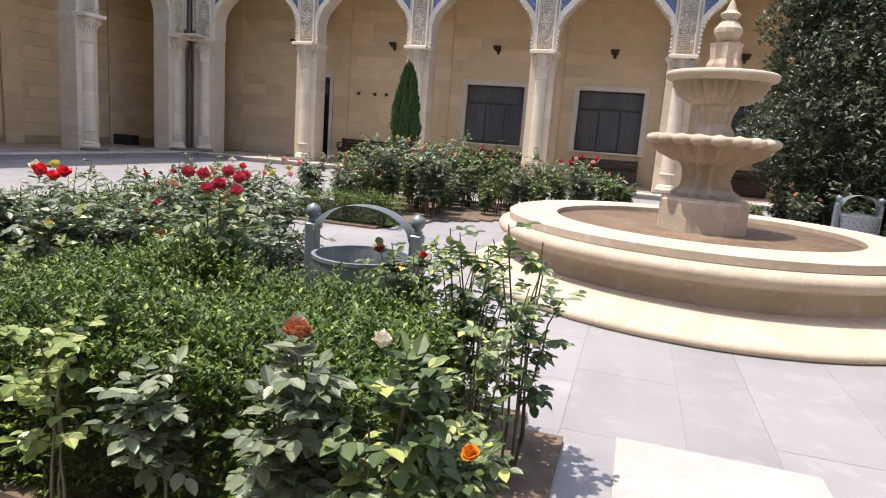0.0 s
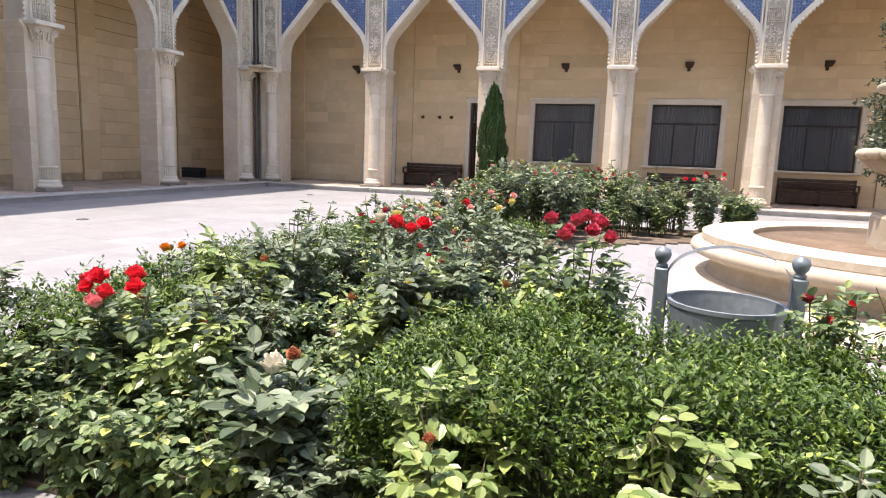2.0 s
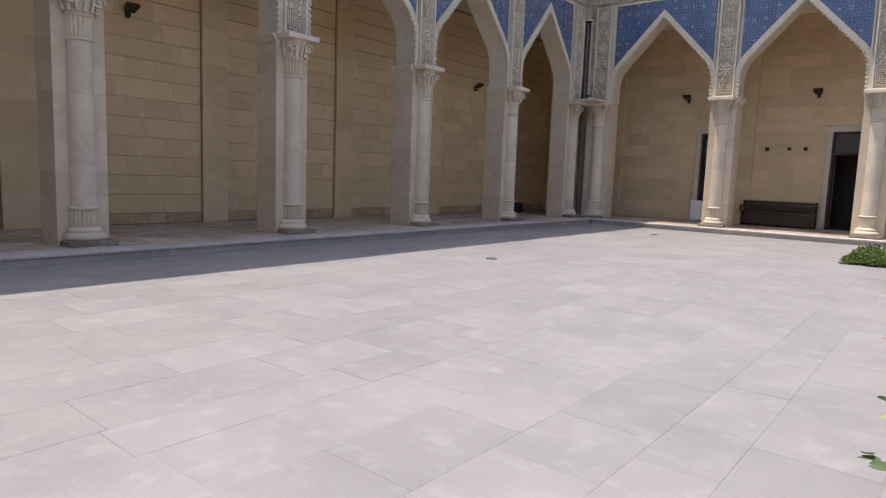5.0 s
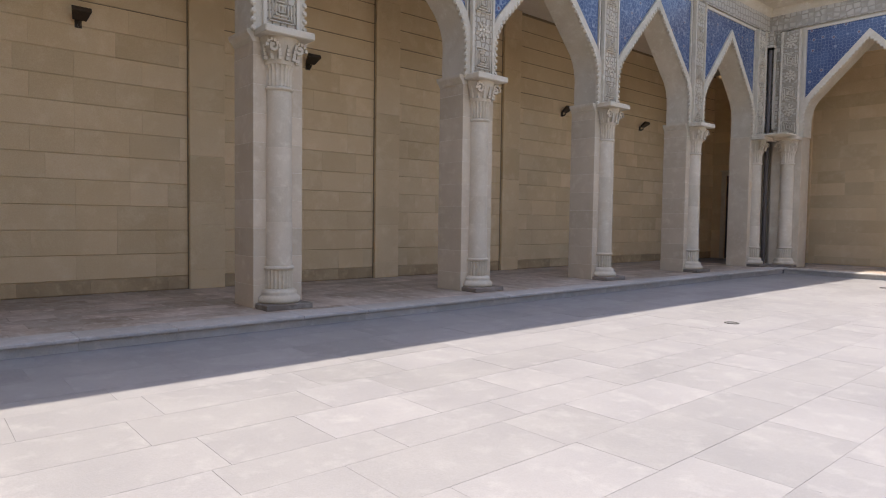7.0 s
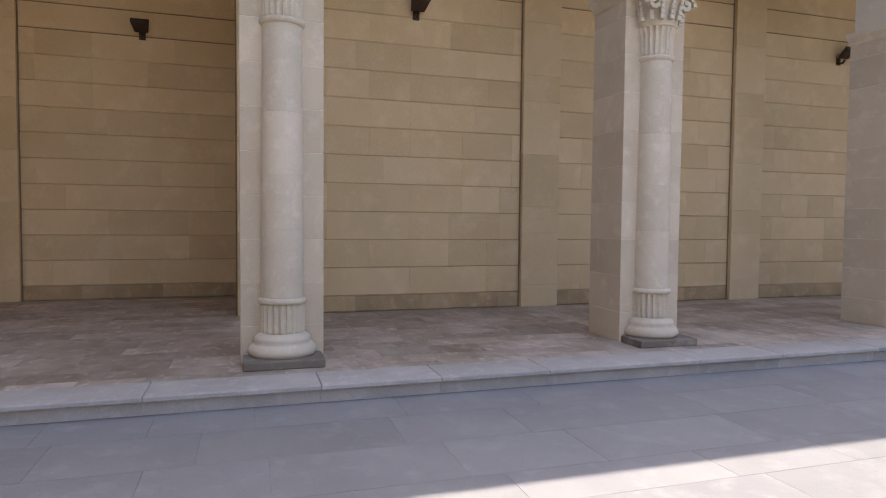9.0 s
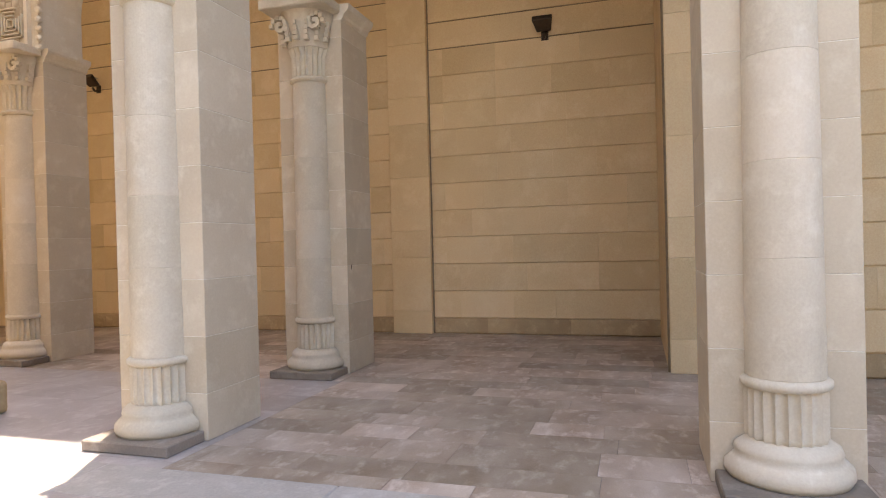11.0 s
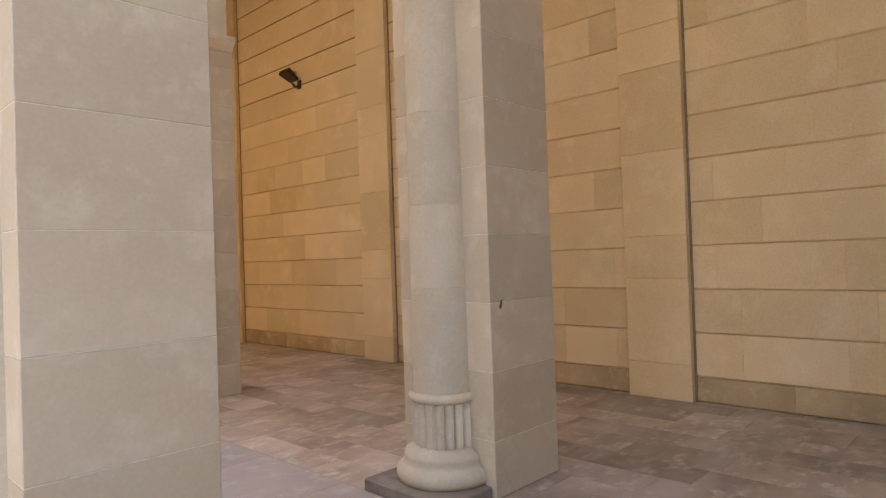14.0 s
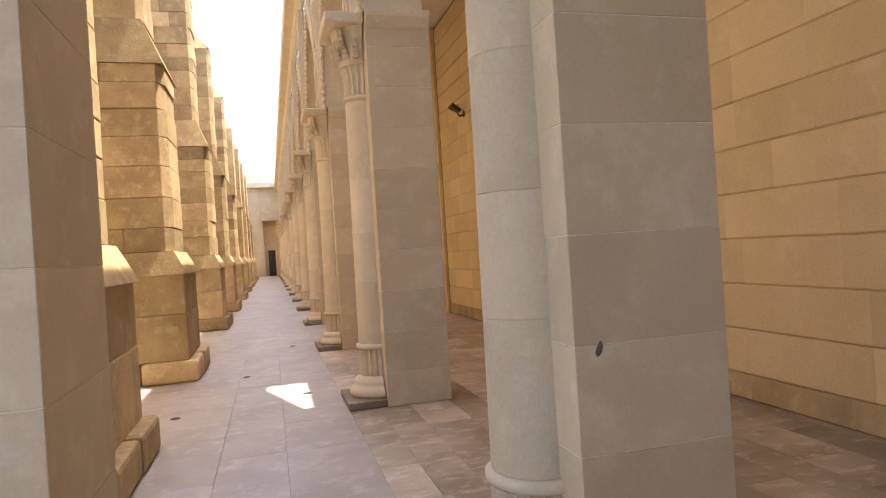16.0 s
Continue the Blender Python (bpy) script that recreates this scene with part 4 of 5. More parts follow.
for k in range(9):
    part("crest_spike", prism([(-19.3 + k * 0.47, 9.0), (-19.0 + k * 0.47, 9.0), (-19.15 + k * 0.47, 9.9)], END_Y - 0.5, END_Y - 0.3), WALLSTONE, t)
solo("wall_east", boxed((14, -6.4, 0, 14.4, 23.2, 8.0)), WALLSTONE, "plain tan stone wall closing the court", "wall", "structure")

# ---- pieces: blocks of the walls ----
Z0 = FLOOR + 0.23
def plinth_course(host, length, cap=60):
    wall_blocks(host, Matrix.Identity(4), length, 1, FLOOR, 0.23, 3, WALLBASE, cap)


wall_blocks(wall_w, Matrix.Identity(4), 24.2, 16, Z0, 0.40, 11, WALLSTONE, 300)
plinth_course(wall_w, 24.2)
near = 26.0
L = -1.09 - END_Y
wall_blocks(wall_s, Matrix.Translation((L - near, 0, 0)), near, 16, Z0, 0.40, 12, WALLSTONE, 300)
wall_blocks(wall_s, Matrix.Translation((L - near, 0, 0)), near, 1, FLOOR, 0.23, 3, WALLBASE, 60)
part("far_core", boxed((0, -0.015, FLOOR, L - near, 0.0, 7.0)), WALLSTONE, wall_s)


def north_blocks():
    rng = random.Random(77)
    cuts = sorted((a - 0.16 - NX0, b + 0.16 - NX0, lo, hi) for a, b, lo, hi in [(*w, 1.11, 3.33) for w in WINDOWS] + [(*d, 0.0, 3.33) for d in DOORS])
    cache = {}
    for c in range(17):
        z, h = (FLOOR, 0.23) if c == 0 else (Z0 + (c - 1) * 0.40, 0.40)
        xs, x = [], 0.0
        for a, b, lo, hi in cuts:
            if z + h * 0.6 > lo and z + h * 0.4 < hi:
                xs.append((x, a))
                x = b
        xs.append((x, 27.0))
        for a, b in xs:
            x = a
            while x < b - 0.01:
                w = rng.choice((0.8, 1.1, 1.4))
                if b - x - w < 0.4:
                    w = b - x
                key = round(w, 3), h
                if key not in cache:
                    cache[key] = mesh_of("stone_block", boxed((0.0004, -0.016, 0.016, w - 0.0004, -0.001, h - 0.003)))
                    cache[key].materials.append(WALLSTONE)
                ob = part("stone_block", cache[key], None, wall_n)
                ob.location = (x, 0, z)
                x += w


north_blocks()


# ---- pieces: steps and floors ----
def tiles(host, x0, x1, y0, y1, w, h, z, seed, material, rest_material, near_box, cap=300, along_x=False, thick=0.02, gap=0.0016, lift=0.001):
    """Slabs in staggered rows; those in near_box are objects, the rest one mesh."""
    rng = random.Random(seed)
    cache, count = {}, 0
    verts, faces = [], []
    r = 0
    a = x0
    while a < x1 - 0.02:
        ww = min(w[r % len(w)], x1 - a)
        b = y0 - rng.uniform(0.0, max(h))
        while b < y1:
            hh = rng.choice(h)
            lo, hi = max(b, y0), min(b + hh, y1)
            if hi - lo > 0.03:
                up = rng.uniform(0, lift)
                cx, cy = (a + ww / 2, (lo + hi) / 2)
                if along_x:
                    cx, cy = cy, cx
                sx, sy = (ww, hi - lo) if not along_x else (hi - lo, ww)
                if near_box[0] < cx < near_box[1] and near_box[2] < cy < near_box[3] and count < cap:
                    count += 1
                    key = round(sx, 2), round(sy, 2)
                    if key not in cache:
                        g = gap / 2
                        bm = bmesh.new()
                        lo4 = [bm.verts.new((s * (sx / 2 - g), q * (sy / 2 - g), -0.003)) for s, q in ((-1, -1), (1, -1), (1, 1), (-1, 1))]
                        hi4 = [bm.verts.new((s * (sx / 2 - g - 0.0008), q * (sy / 2 - g - 0.0008), 0.0)) for s, q in ((-1, -1), (1, -1), (1, 1), (-1, 1))]
                        bm.faces.new(hi4)
                        for k in range(4):
                            bm.faces.new((lo4[k], lo4[(k + 1) % 4], hi4[(k + 1) % 4], hi4[k]))
                        cache[key] = mesh_of("slab", bm)
                        cache[key].materials.append(material)
                    ob = part("slab", cache[key], None, host)
                    ob.location = (cx, cy, z - up)
                else:
                    g = gap / 2
                    i = len(verts)
                    verts += [(cx + s * (sx / 2 - g), cy + q * (sy / 2 - g), zz) for zz in (z - up - 0.003, z - up) for s, q in ((-1, -1), (1, -1), (1, 1), (-1, 1))]
                    faces += [(i + 4, i + 5, i + 6, i + 7)] + [(i + k, i + (k + 1) % 4, i + 4 + (k + 1) % 4, i + 4 + k) for k in range(4)]
            b += hh
        a += ww
        r += 1
    me = bpy.data.meshes.new("slabs")
    me.from_pydata(verts, [], faces)
    me.materials.append(rest_material)
    ob = part("slabs", me, None, host)
    ob["kind"] = "stuff"


court = thing("paving_court", pose(0, 0, 0), "pale grey stone slabs paving the sunny courtyard", "paving", kind="structure")
tiles(court, -15.62, 14.0, -5.9, NORTH - 0.73, (0.6, 0.6, 0.6, 0.42), (0.9, 1.1, 1.3, 0.7), 0.0, 5, PAVE, PAVE_REST, (-15.6, -9.5, -2.5, 9.5))
tiles(gallery, -22.0, -18.42, -14.0, NORTH - 0.43, (0.30, 0.30, 0.40), (0.5, 0.7, 0.9, 1.1), FLOOR, 6, TRAV, TRAV_REST, (-21.7, -18.4, -9.0, 2.5), cap=170)
tiles(gallery, -18.42, -15.95, -4.2, NORTH - 0.43, (0.30, 0.30, 0.40), (0.5, 0.7, 0.9, 1.1), FLOOR, 16, TRAV, TRAV_REST, (-18.4, -15.9, -9.0, 2.5), cap=70)
tiles(gallery, -18.42, -14.9, -30.0, -4.2, (0.62, 0.5, 0.62), (0.7, 0.9, 1.2), FLOOR, 17, TRAV_PALE, TRAV_PALE_REST, (-18.4, -14.9, -12.0, -4.0), cap=60)
part("far_floor", boxed((-22.0, END_Y, FLOOR - 0.011, -18.42, -14.0, FLOOR - 0.001), (-18.42, END_Y, FLOOR - 0.011, -15.0, -30.0, FLOOR - 0.001)), TRAV_PALE, gallery)
tiles(gallery, NORTH - 0.38, WALL_N, -15.95, 14.0, (0.40, 0.40), (0.8, 1.0), FLOOR, 8, TRAV, TRAV_REST, (0, 0, 0, 0), along_x=True)

kerb = thing("step_edge", pose(0, 0, 0), "grey stone step along the gallery edge", "step", kind="structure")
rng = random.Random(9)
y = -5.9
K_END = NORTH - 0.73
while y < K_END:
    w = min(rng.choice((1.0, 1.3, 1.6)), K_END - y)
    part("tread", soft_box(-15.95, y + 0.0015, 0.108, -15.49, y + w - 0.0015, FLOOR + 0.002, 0.008), KERB, kerb)
    part("riser", boxed((-15.62, y + 0.0015, 0.0, -15.545, y + w - 0.0015, 0.107)), KERB, kerb)
    y += w
x = -15.49
while x < 14:
    w = rng.choice((1.0, 1.3, 1.6))
    part("tread", soft_box(x + 0.0015, NORTH - 0.84, 0.108, x + w - 0.0015, NORTH - 0.38, FLOOR + 0.002, 0.008), KERB, kerb)
    part("riser", boxed((x + 0.0015, NORTH - 0.785, 0.0, x + w - 0.0015, NORTH - 0.71, 0.107)), KERB, kerb)
    x += w
part("fill", boxed((-15.95, NORTH - 0.71, 0.0, -15.49, NORTH - 0.38, FLOOR)), KERB, kerb)

# ---- plants ----
def leaf_material(name, dark, light, rough=0.42, young=None):
    m, nt, b = nodes_of(name, rough)
    r = nt.nodes.new("ShaderNodeNewGeometry").outputs["Random Per Island"]
    vec = coords(nt)
    f = ramp(nt, noise_at(nt, vec, 5.0, 3), 0.35, 0.65)
    col = mix(nt, r, dark, light)
    col = mix(nt, f, mix(nt, 0.65, col, dark), col)
    if young:
        col = mix(nt, ramp(nt, r, 0.90, 0.97), col, young)
    nt.links.new(col, b.inputs["Base Color"])
    b.inputs["Subsurface Weight"].default_value = 0.0
    t = nt.nodes.new("ShaderNodeBsdfTranslucent")
    nt.links.new(col, t.inputs["Color"])
    mx = nt.nodes.new("ShaderNodeMixShader")
    mx.inputs[0].default_value = 0.26
    nt.links.new(b.outputs[0], mx.inputs[1])
    nt.links.new(t.outputs[0], mx.inputs[2])
    nt.links.new(mx.outputs[0], nt.nodes["Material Output"].inputs["Surface"])
    return m


BOX = leaf_material("box_hedge_leaf", (0.026, 0.058, 0.006), (0.14, 0.235, 0.026), 0.5, (0.30, 0.38, 0.07))
ROSE = leaf_material("rose_leaf", (0.045, 0.085, 0.028), (0.27, 0.36, 0.15), 0.46, (0.50, 0.53, 0.15))
PALELEAF = leaf_material("pale_rose_leaf", (0.13, 0.20, 0.05), (0.42, 0.47, 0.16), 0.36)
GREYLEAF = leaf_material("dusty_rose_leaf", (0.065, 0.10, 0.05), (0.35, 0.41, 0.26), 0.46)
# light tone raised to paint whitish highlights on some leaves
TREELEAF = leaf_material("tree_leaf", (0.018, 0.032, 0.013), (0.20, 0.24, 0.14), 0.34)
CYPLEAF = leaf_material("cypress_leaf", (0.025, 0.06, 0.015), (0.09, 0.17, 0.04), 0.5)
STEM = plain("green_brown_stem", (0.09, 0.085, 0.04), 0.6)
BARK = plain("grey_bark", (0.12, 0.09, 0.065), 0.9, scale=14, vary=0.4, relief=0.6)
SOIL = plain("dry_garden_soil", (0.13, 0.095, 0.065), 0.95, scale=9, vary=0.4, relief=0.8)
# near-black filler colour: the shade between leaves is painted in
INNER_SHADE = plain("dark_inner_shade", (0.020, 0.028, 0.010), 0.95, scale=18, vary=0.6, relief=0.9)
PETALS = {}
for nm, c in (("red", (0.86, 0.035, 0.06)), ("crimson", (0.62, 0.07, 0.12)), ("pink", (0.88, 0.28, 0.30)), ("coral", (0.92, 0.48, 0.43)), ("orange", (0.85, 0.32, 0.03)), ("white", (0.80, 0.76, 0.62)), ("yellow", (0.78, 0.68, 0.22)), ("dry", (0.52, 0.20, 0.10))):
    PETALS[nm] = leaf_material(nm + "_petal", tuple(k * 0.8 for k in c), c, 0.5)


class Leaves:
    """Gathers many small folded leaves into one mesh."""
    def __init__(self):
        self.v, self.f = [], []

    def leaf(self, p, d, up, size, wide=0.5, fold=0.25):
        d = d.normalized()
        s = d.cross(up)
        if s.length < 1e-3:
            s = d.orthogonal()
        s.normalize()
        n = s.cross(d)
        i = len(self.v)
        w = size * wide * 0.5
        if size > 0.042:
            ring = [p]
            for f, k in ((0.22, 0.78), (0.52, 1.0), (0.82, 0.62)):
                ring.append(p + d * size * f + s * w * k + n * w * fold * k - n * size * 0.10 * f * f)
            ring.append(p + d * size - n * size * 0.15)
            for f, k in ((0.82, 0.62), (0.52, 1.0), (0.22, 0.78)):
                ring.append(p + d * size * f - s * w * k + n * w * fold * k - n * size * 0.10 * f * f)
            self.v += ring
            self.f += [(i, i + 4, i + 3, i + 2, i + 1), (i, i + 7, i + 6, i + 5, i + 4)]
            return
        mid_, tip = p + d * size * 0.5 - n * size * 0.04, p + d * size - n * size * 0.14
        a, b = p + d * size * 0.42 + s * w + n * w * fold, p + d * size * 0.42 - s * w + n * w * fold
        self.v += [p, a, tip, b, mid_]
        self.f += [(i, i + 4, i + 1), (i + 4, i + 2, i + 1), (i, i + 3, i + 4), (i + 4, i + 3, i + 2)]

    def part(self, name, material, parent, label=""):
        me = bpy.data.meshes.new(name)
        me.from_pydata([tuple(q) for q in self.v], [], self.f)
        return part(name, me, material, parent, label)


def rand_dir(rng, up=0.3):
    while True:
        v = Vector((rng.uniform(-1, 1), rng.uniform(-1, 1), rng.uniform(-1, 1)))
        if 0.1 < v.length < 1:
            v.normalize()
            v.z = v.z * 0.8 + up
            return v.normalized()


def hedge(name, x0, x1, y0, y1, h, per_m2, seed, label, size=0.029, off=lambda x, y: True):
    """A clipped hedge: a near-black core for the inner shade under a shell of small upright leaves."""
    rng = random.Random(seed)
    t = thing(name, garden_at((x0 + x1) / 2, (y0 + y1) / 2), label, "hedge", "garden hedges")
    ox, oy = (x0 + x1) / 2, (y0 + y1) / 2
    bm = bmesh.new()
    n = 10
    nx, ny = max(2, int((x1 - x0) * n)), max(2, int((y1 - y0) * n))
    top = lambda x, y: h * (0.92 + 0.28 * noise.noise((x * 2.1, y * 2.1, seed))) + 0.08 * noise.noise((x * 6, y * 6, seed + 3))
    grid = {}
    for i in range(nx + 1):
        for j in range(ny + 1):
            x, y = x0 + 0.08 + (x1 - x0 - 0.16) * i / nx, y0 + 0.08 + (y1 - y0 - 0.16) * j / ny
            edge = min(i, j, nx - i, ny - j)
            grid[i, j] = bm.verts.new((x - ox, y - oy, (top(x, y) - 0.13) if edge else 0.05))
    for i in range(nx):
        for j in range(ny):
            bm.faces.new((grid[i, j], grid[i + 1, j], grid[i + 1, j + 1], grid[i, j + 1]))
    part("twig_mass", bm, INNER_SHADE, t, "near-black core standing in for the shade among the leaves")
    lv = Leaves()
    area = (x1 - x0) * (y1 - y0)
    for _ in range(int(area * per_m2)):
        x, y = rng.uniform(x0, x1), rng.uniform(y0, y1)
        if not off(x, y):
            continue
        z = top(x, y)
        e = min(x - x0, x1 - x, y - y0, y1 - y)
        z -= max(0, 0.12 - e) * 0.8
        # a sprig with a few upright leaves
        lean = rand_dir(rng, 0.9)
        base = Vector((x - ox, y - oy, z - abs(rng.gauss(0, 0.06)) + (rng.uniform(0, 0.13) if rng.random() < 0.16 else 0)))
        for k in range(5):
            q = base + lean * (0.016 * k)
            lv.leaf(q, (rand_dir(rng, 0.35) + lean * 0.5), Vector((0, 0, 1)), size * rng.uniform(0.7, 1.25), 0.52)
    sides = [((x0, y0), (x1, y0), (0, -1)), ((x1, y0), (x1, y1), (1, 0)), ((x1, y1), (x0, y1), (0, 1)), ((x0, y1), (x0, y0), (-1, 0))]
    for (ax, ay), (bx, by), nn in sides:
        ln = math.hypot(bx - ax, by - ay)
        for _ in range(int(ln * h * per_m2 * 0.55)):
            f = rng.random()
            x, y, z = ax + (bx - ax) * f, ay + (by - ay) * f, h * rng.uniform(0.04, 0.97)
            dpt = abs(rng.gauss(0, 0.05))
            base = Vector((x - nn[0] * dpt - ox, y - nn[1] * dpt - oy, z))
            out = Vector((nn[0], nn[1], 0.5))
            for k in range(4):
                lv.leaf(base + out * 0.014 * k, rand_dir(rng, 0.25) + out * 0.6, Vector((0, 0, 1)), size * rng.uniform(0.7, 1.2), 0.52)
    lv.part("foliage", BOX, t, "small glossy green leaves")
    return t


def flower_mesh(rng, size=0.045):
    """A full rose bloom: many short ruffled petals set round a bud."""
    bm = bmesh.new()
    bmesh.ops.create_icosphere(bm, subdivisions=1, radius=size * 0.5, matrix=Matrix.Translation((0, 0, size * 0.45)))
    for n, up in ((4, 72), (7, 50), (9, 28), (10, 6), (9, -14)):
        for k in range(n):
            a = math.tau * (k + rng.uniform(-0.3, 0.3)) / n + up
            e = radians(up + rng.uniform(-9, 9))
            out = Vector((math.cos(a) * math.cos(e), math.sin(a) * math.cos(e), math.sin(e)))
            sd = Vector((-math.sin(a), math.cos(a), 0))
            tang = sd.cross(out) * -1
            tang = tang if tang.z > 0 else -tang
            d = (tang * 0.75 + out * rng.uniform(0.45, 0.9)).normalized()
            p = out * size * 0.42 + Vector((0, 0, size * 0.45)) - d * size * 0.15
            ln, w = size * rng.uniform(0.5, 0.75), size * rng.uniform(0.30, 0.45)
            pts = [p - sd * w * 0.5, p + sd * w * 0.5, p + d * ln * 0.7 + sd * w + out * ln * 0.1 * rng.uniform(-1, 2), p + d * ln + out * ln * 0.25 * rng.uniform(-0.5, 1.5), p + d * ln * 0.7 - sd * w + out * ln * 0.1 * rng.uniform(-1, 2)]
            vs = [bm.verts.new(q) for q in pts]
            c = bm.verts.new(p + d * ln * 0.5 - out * ln * 0.12)
            for m in range(5):
                bm.faces.new((c, vs[m], vs[(m + 1) % 5]))
    return mesh_of("flower", bm)


FLOWER_MESHES = {}
frng = random.Random(4)
for nm in PETALS:
    me = flower_mesh(frng, 0.034)
    me.materials.append(PETALS[nm])
    FLOWER_MESHES[nm] = me


def rose(seed, height, spread, stems, blooms=(), leafmat=None, label="", leaf=0.062, bare=0.25, loose=1.35, name="rose_bush"):
    """A rose bush: canes, leaves in fives, and blooms at cane tips."""
    rng = random.Random(seed)
    t = thing(name, pose(0, 0, 0), label, "rose bush", "garden roses")
    bm = bmesh.new()
    lv = Leaves()
    tips = []
    for s in range(stems):
        a = rng.uniform(0, math.tau)
        lean = spread * rng.uniform(0.25, 1.0)
        hh = height * rng.uniform(0.72, 1.0)
        base = Vector((0.05 * math.cos(a), 0.05 * math.sin(a), 0))
        end = Vector((lean * math.cos(a), lean * math.sin(a), hh))
        bend = Vector((lean * 0.25 * math.cos(a), lean * 0.25 * math.sin(a), hh * 0.55))
        pts = []
        for k in range(7):
            f = k / 6
            q = base * (1 - f) ** 2 + bend * 2 * f * (1 - f) + end * f * f
            pts.append(q + Vector((rng.uniform(-1, 1), rng.uniform(-1, 1), 0)) * 0.012)
        tube(bm, pts, [0.007 - 0.004 * k / 6 for k in range(7)], 5)
        tips.append(pts[-1])
        for k in range(int(16 * loose)):
            f = bare + (1 - bare) * rng.random()
            i = min(5, int(f * 6))
            q = pts[i].lerp(pts[i + 1], f * 6 - i)
            d = rand_dir(rng, 0.18)
            d = (d + Vector((math.cos(a), math.sin(a), 0)) * 0.35).normalized()
            ln = leaf * rng.uniform(1.3, 2.2)
            tube(bm, [q, q + d * ln], 0.0016, 3)
            side = d.cross(Vector((0, 0, 1)))
            side = side.normalized() if side.length > 0.05 else Vector((1, 0, 0))
            for j, (g, sgn) in enumerate(((0.45, 1), (0.45, -1), (0.8, 1), (0.8, -1), (1.0, 0))):
                dd = (d * (0.55 if sgn else 1) + side * sgn * 0.85 + Vector((0, 0, rng.uniform(-0.35, 0.1))))
                lv.leaf(q + d * ln * g, dd, Vector((0, 0, 1)) + rand_dir(rng) * 0.35, leaf * rng.uniform(0.75, 1.2), 0.70)
    part("cane", bm, STEM, t, "thin thorny canes")
    lv.part("foliage", leafmat or ROSE, t, "toothed green leaves in fives")
    for k, nm in enumerate(blooms):
        p = tips[k % len(tips)] + Vector((rng.uniform(-0.06, 0.06), rng.uniform(-0.06, 0.06), rng.uniform(0.0, 0.05))) * (0 if k < len(tips) else 1)
        b = part("flower", FLOWER_MESHES[nm], None, t, nm + " rose bloom")
        b.matrix_local = Matrix.LocRotScale(p, Euler((rng.uniform(-0.6, 0.6), rng.uniform(-0.6, 0.6), rng.uniform(0, 6))), Vector((1, 1, 1)) * rng.uniform(0.8, 1.25))
    return t


def bloom_cluster(t, spots):
    """Extra blooms at known places of a bush."""
    rng = random.Random(8)
    for nm, p, s in spots:
        b = part("flower", FLOWER_MESHES[nm], None, t, nm + " rose bloom")
        b.matrix_local = Matrix.LocRotScale(Vector(p), Euler((rng.uniform(-0.5, 0.3), rng.uniform(-0.4, 0.4), rng.uniform(0, 6))), Vector((s, s, s)))


# beds
in_bed = lambda x, y: math.hypot(x - FX, y - FY) > 4.35
def bed(name, x0, x1, y0, y1):
    """Soil inside a bed whose inner corner follows the ring path round the fountain."""
    bm = bmesh.new()
    n = 24
    for i in range(n):
        for j in range(n):
            a, b = x0 + (x1 - x0) * i / n, x0 + (x1 - x0) * (i + 1) / n
            c, d = y0 + (y1 - y0) * j / n, y0 + (y1 - y0) * (j + 1) / n
            if in_bed((a + b) / 2, (c + d) / 2):
                bm.faces.new([bm.verts.new(p) for p in ((a, c, 0.03), (b, c, 0.03), (b, d, 0.03), (a, d, 0.03))])
    bmesh.ops.remove_doubles(bm, verts=bm.verts, dist=0.001)
    e = bmesh.ops.extrude_face_region(bm, geom=bm.faces[:])
    bmesh.ops.translate(bm, verts=[v for v in e["geom"] if isinstance(v, bmesh.types.BMVert)], vec=(0, 0, -0.025))
    bmesh.ops.recalc_face_normals(bm, faces=bm.faces)
    solo(name, bm, SOIL, "dry brown garden soil in a planting bed", "garden bed", "structure", garden_at(0, 0))


bed("ground_bed_south", -6.0, -1.15, 1.75, 6.3)
bed("ground_bed_north", -6.0, -1.15, 8.4, 13.4)
bed("ground_bed_east", 0.8, 6.5, 8.8, 14.5)

hedge("box_hedge", -3.7, -1.66, 1.80, 3.0, 0.66, 2900, 21, "clipped green box hedge full of small glossy leaves", off=in_bed)
hedge("box_hedge", -6.0, -5.3, 2.15, 6.3, 0.60, 1500, 22, "clipped bright green hedge strip along the paving", off=in_bed)
hedge("box_hedge", -6.0, -4.2, 8.5, 9.1, 0.45, 900, 23, "low clipped green hedge at the bed's edge", off=in_bed)

kinds = [
    rose(30, 1.0, 0.34, 12, (), GREYLEAF, "dense dusty green rose bush without blooms", loose=1.3),
    rose(31, 0.92, 0.26, 9, ("white",), ROSE, "leafy rose bush with a single white bloom"),
    rose(32, 0.85, 0.28, 10, (), ROSE, "dense leafy green rose bush without blooms"),
    rose(33, 0.95, 0.24, 8, ("red", "red", "crimson"), ROSE, "rose bush with deep red blooms"),
    rose(34, 0.90, 0.28, 9, ("coral", "pink", "yellow"), GREYLEAF, "rose bush with coral and yellow blooms"),
    rose(35, 0.80, 0.26, 8, ("dry",), PALELEAF, "pale yellow-green rose bush with a withered bloom", leaf=0.07),
    rose(36, 1.10, 0.22, 6, (), ROSE, "tall sparse rose canes with small leaves", leaf=0.052, loose=0.75, bare=0.3),
    rose(37, 0.62, 0.34, 11, (), GREYLEAF, "low spreading sage-green rose bush at the bed's edge", leaf=0.068, bare=0.02, loose=1.5),
    rose(38, 0.60, 0.32, 11, (), ROSE, "low spreading green rose bush at the bed's edge", leaf=0.064, bare=0.02, loose=1.5),
]
used = [False] * len(kinds)
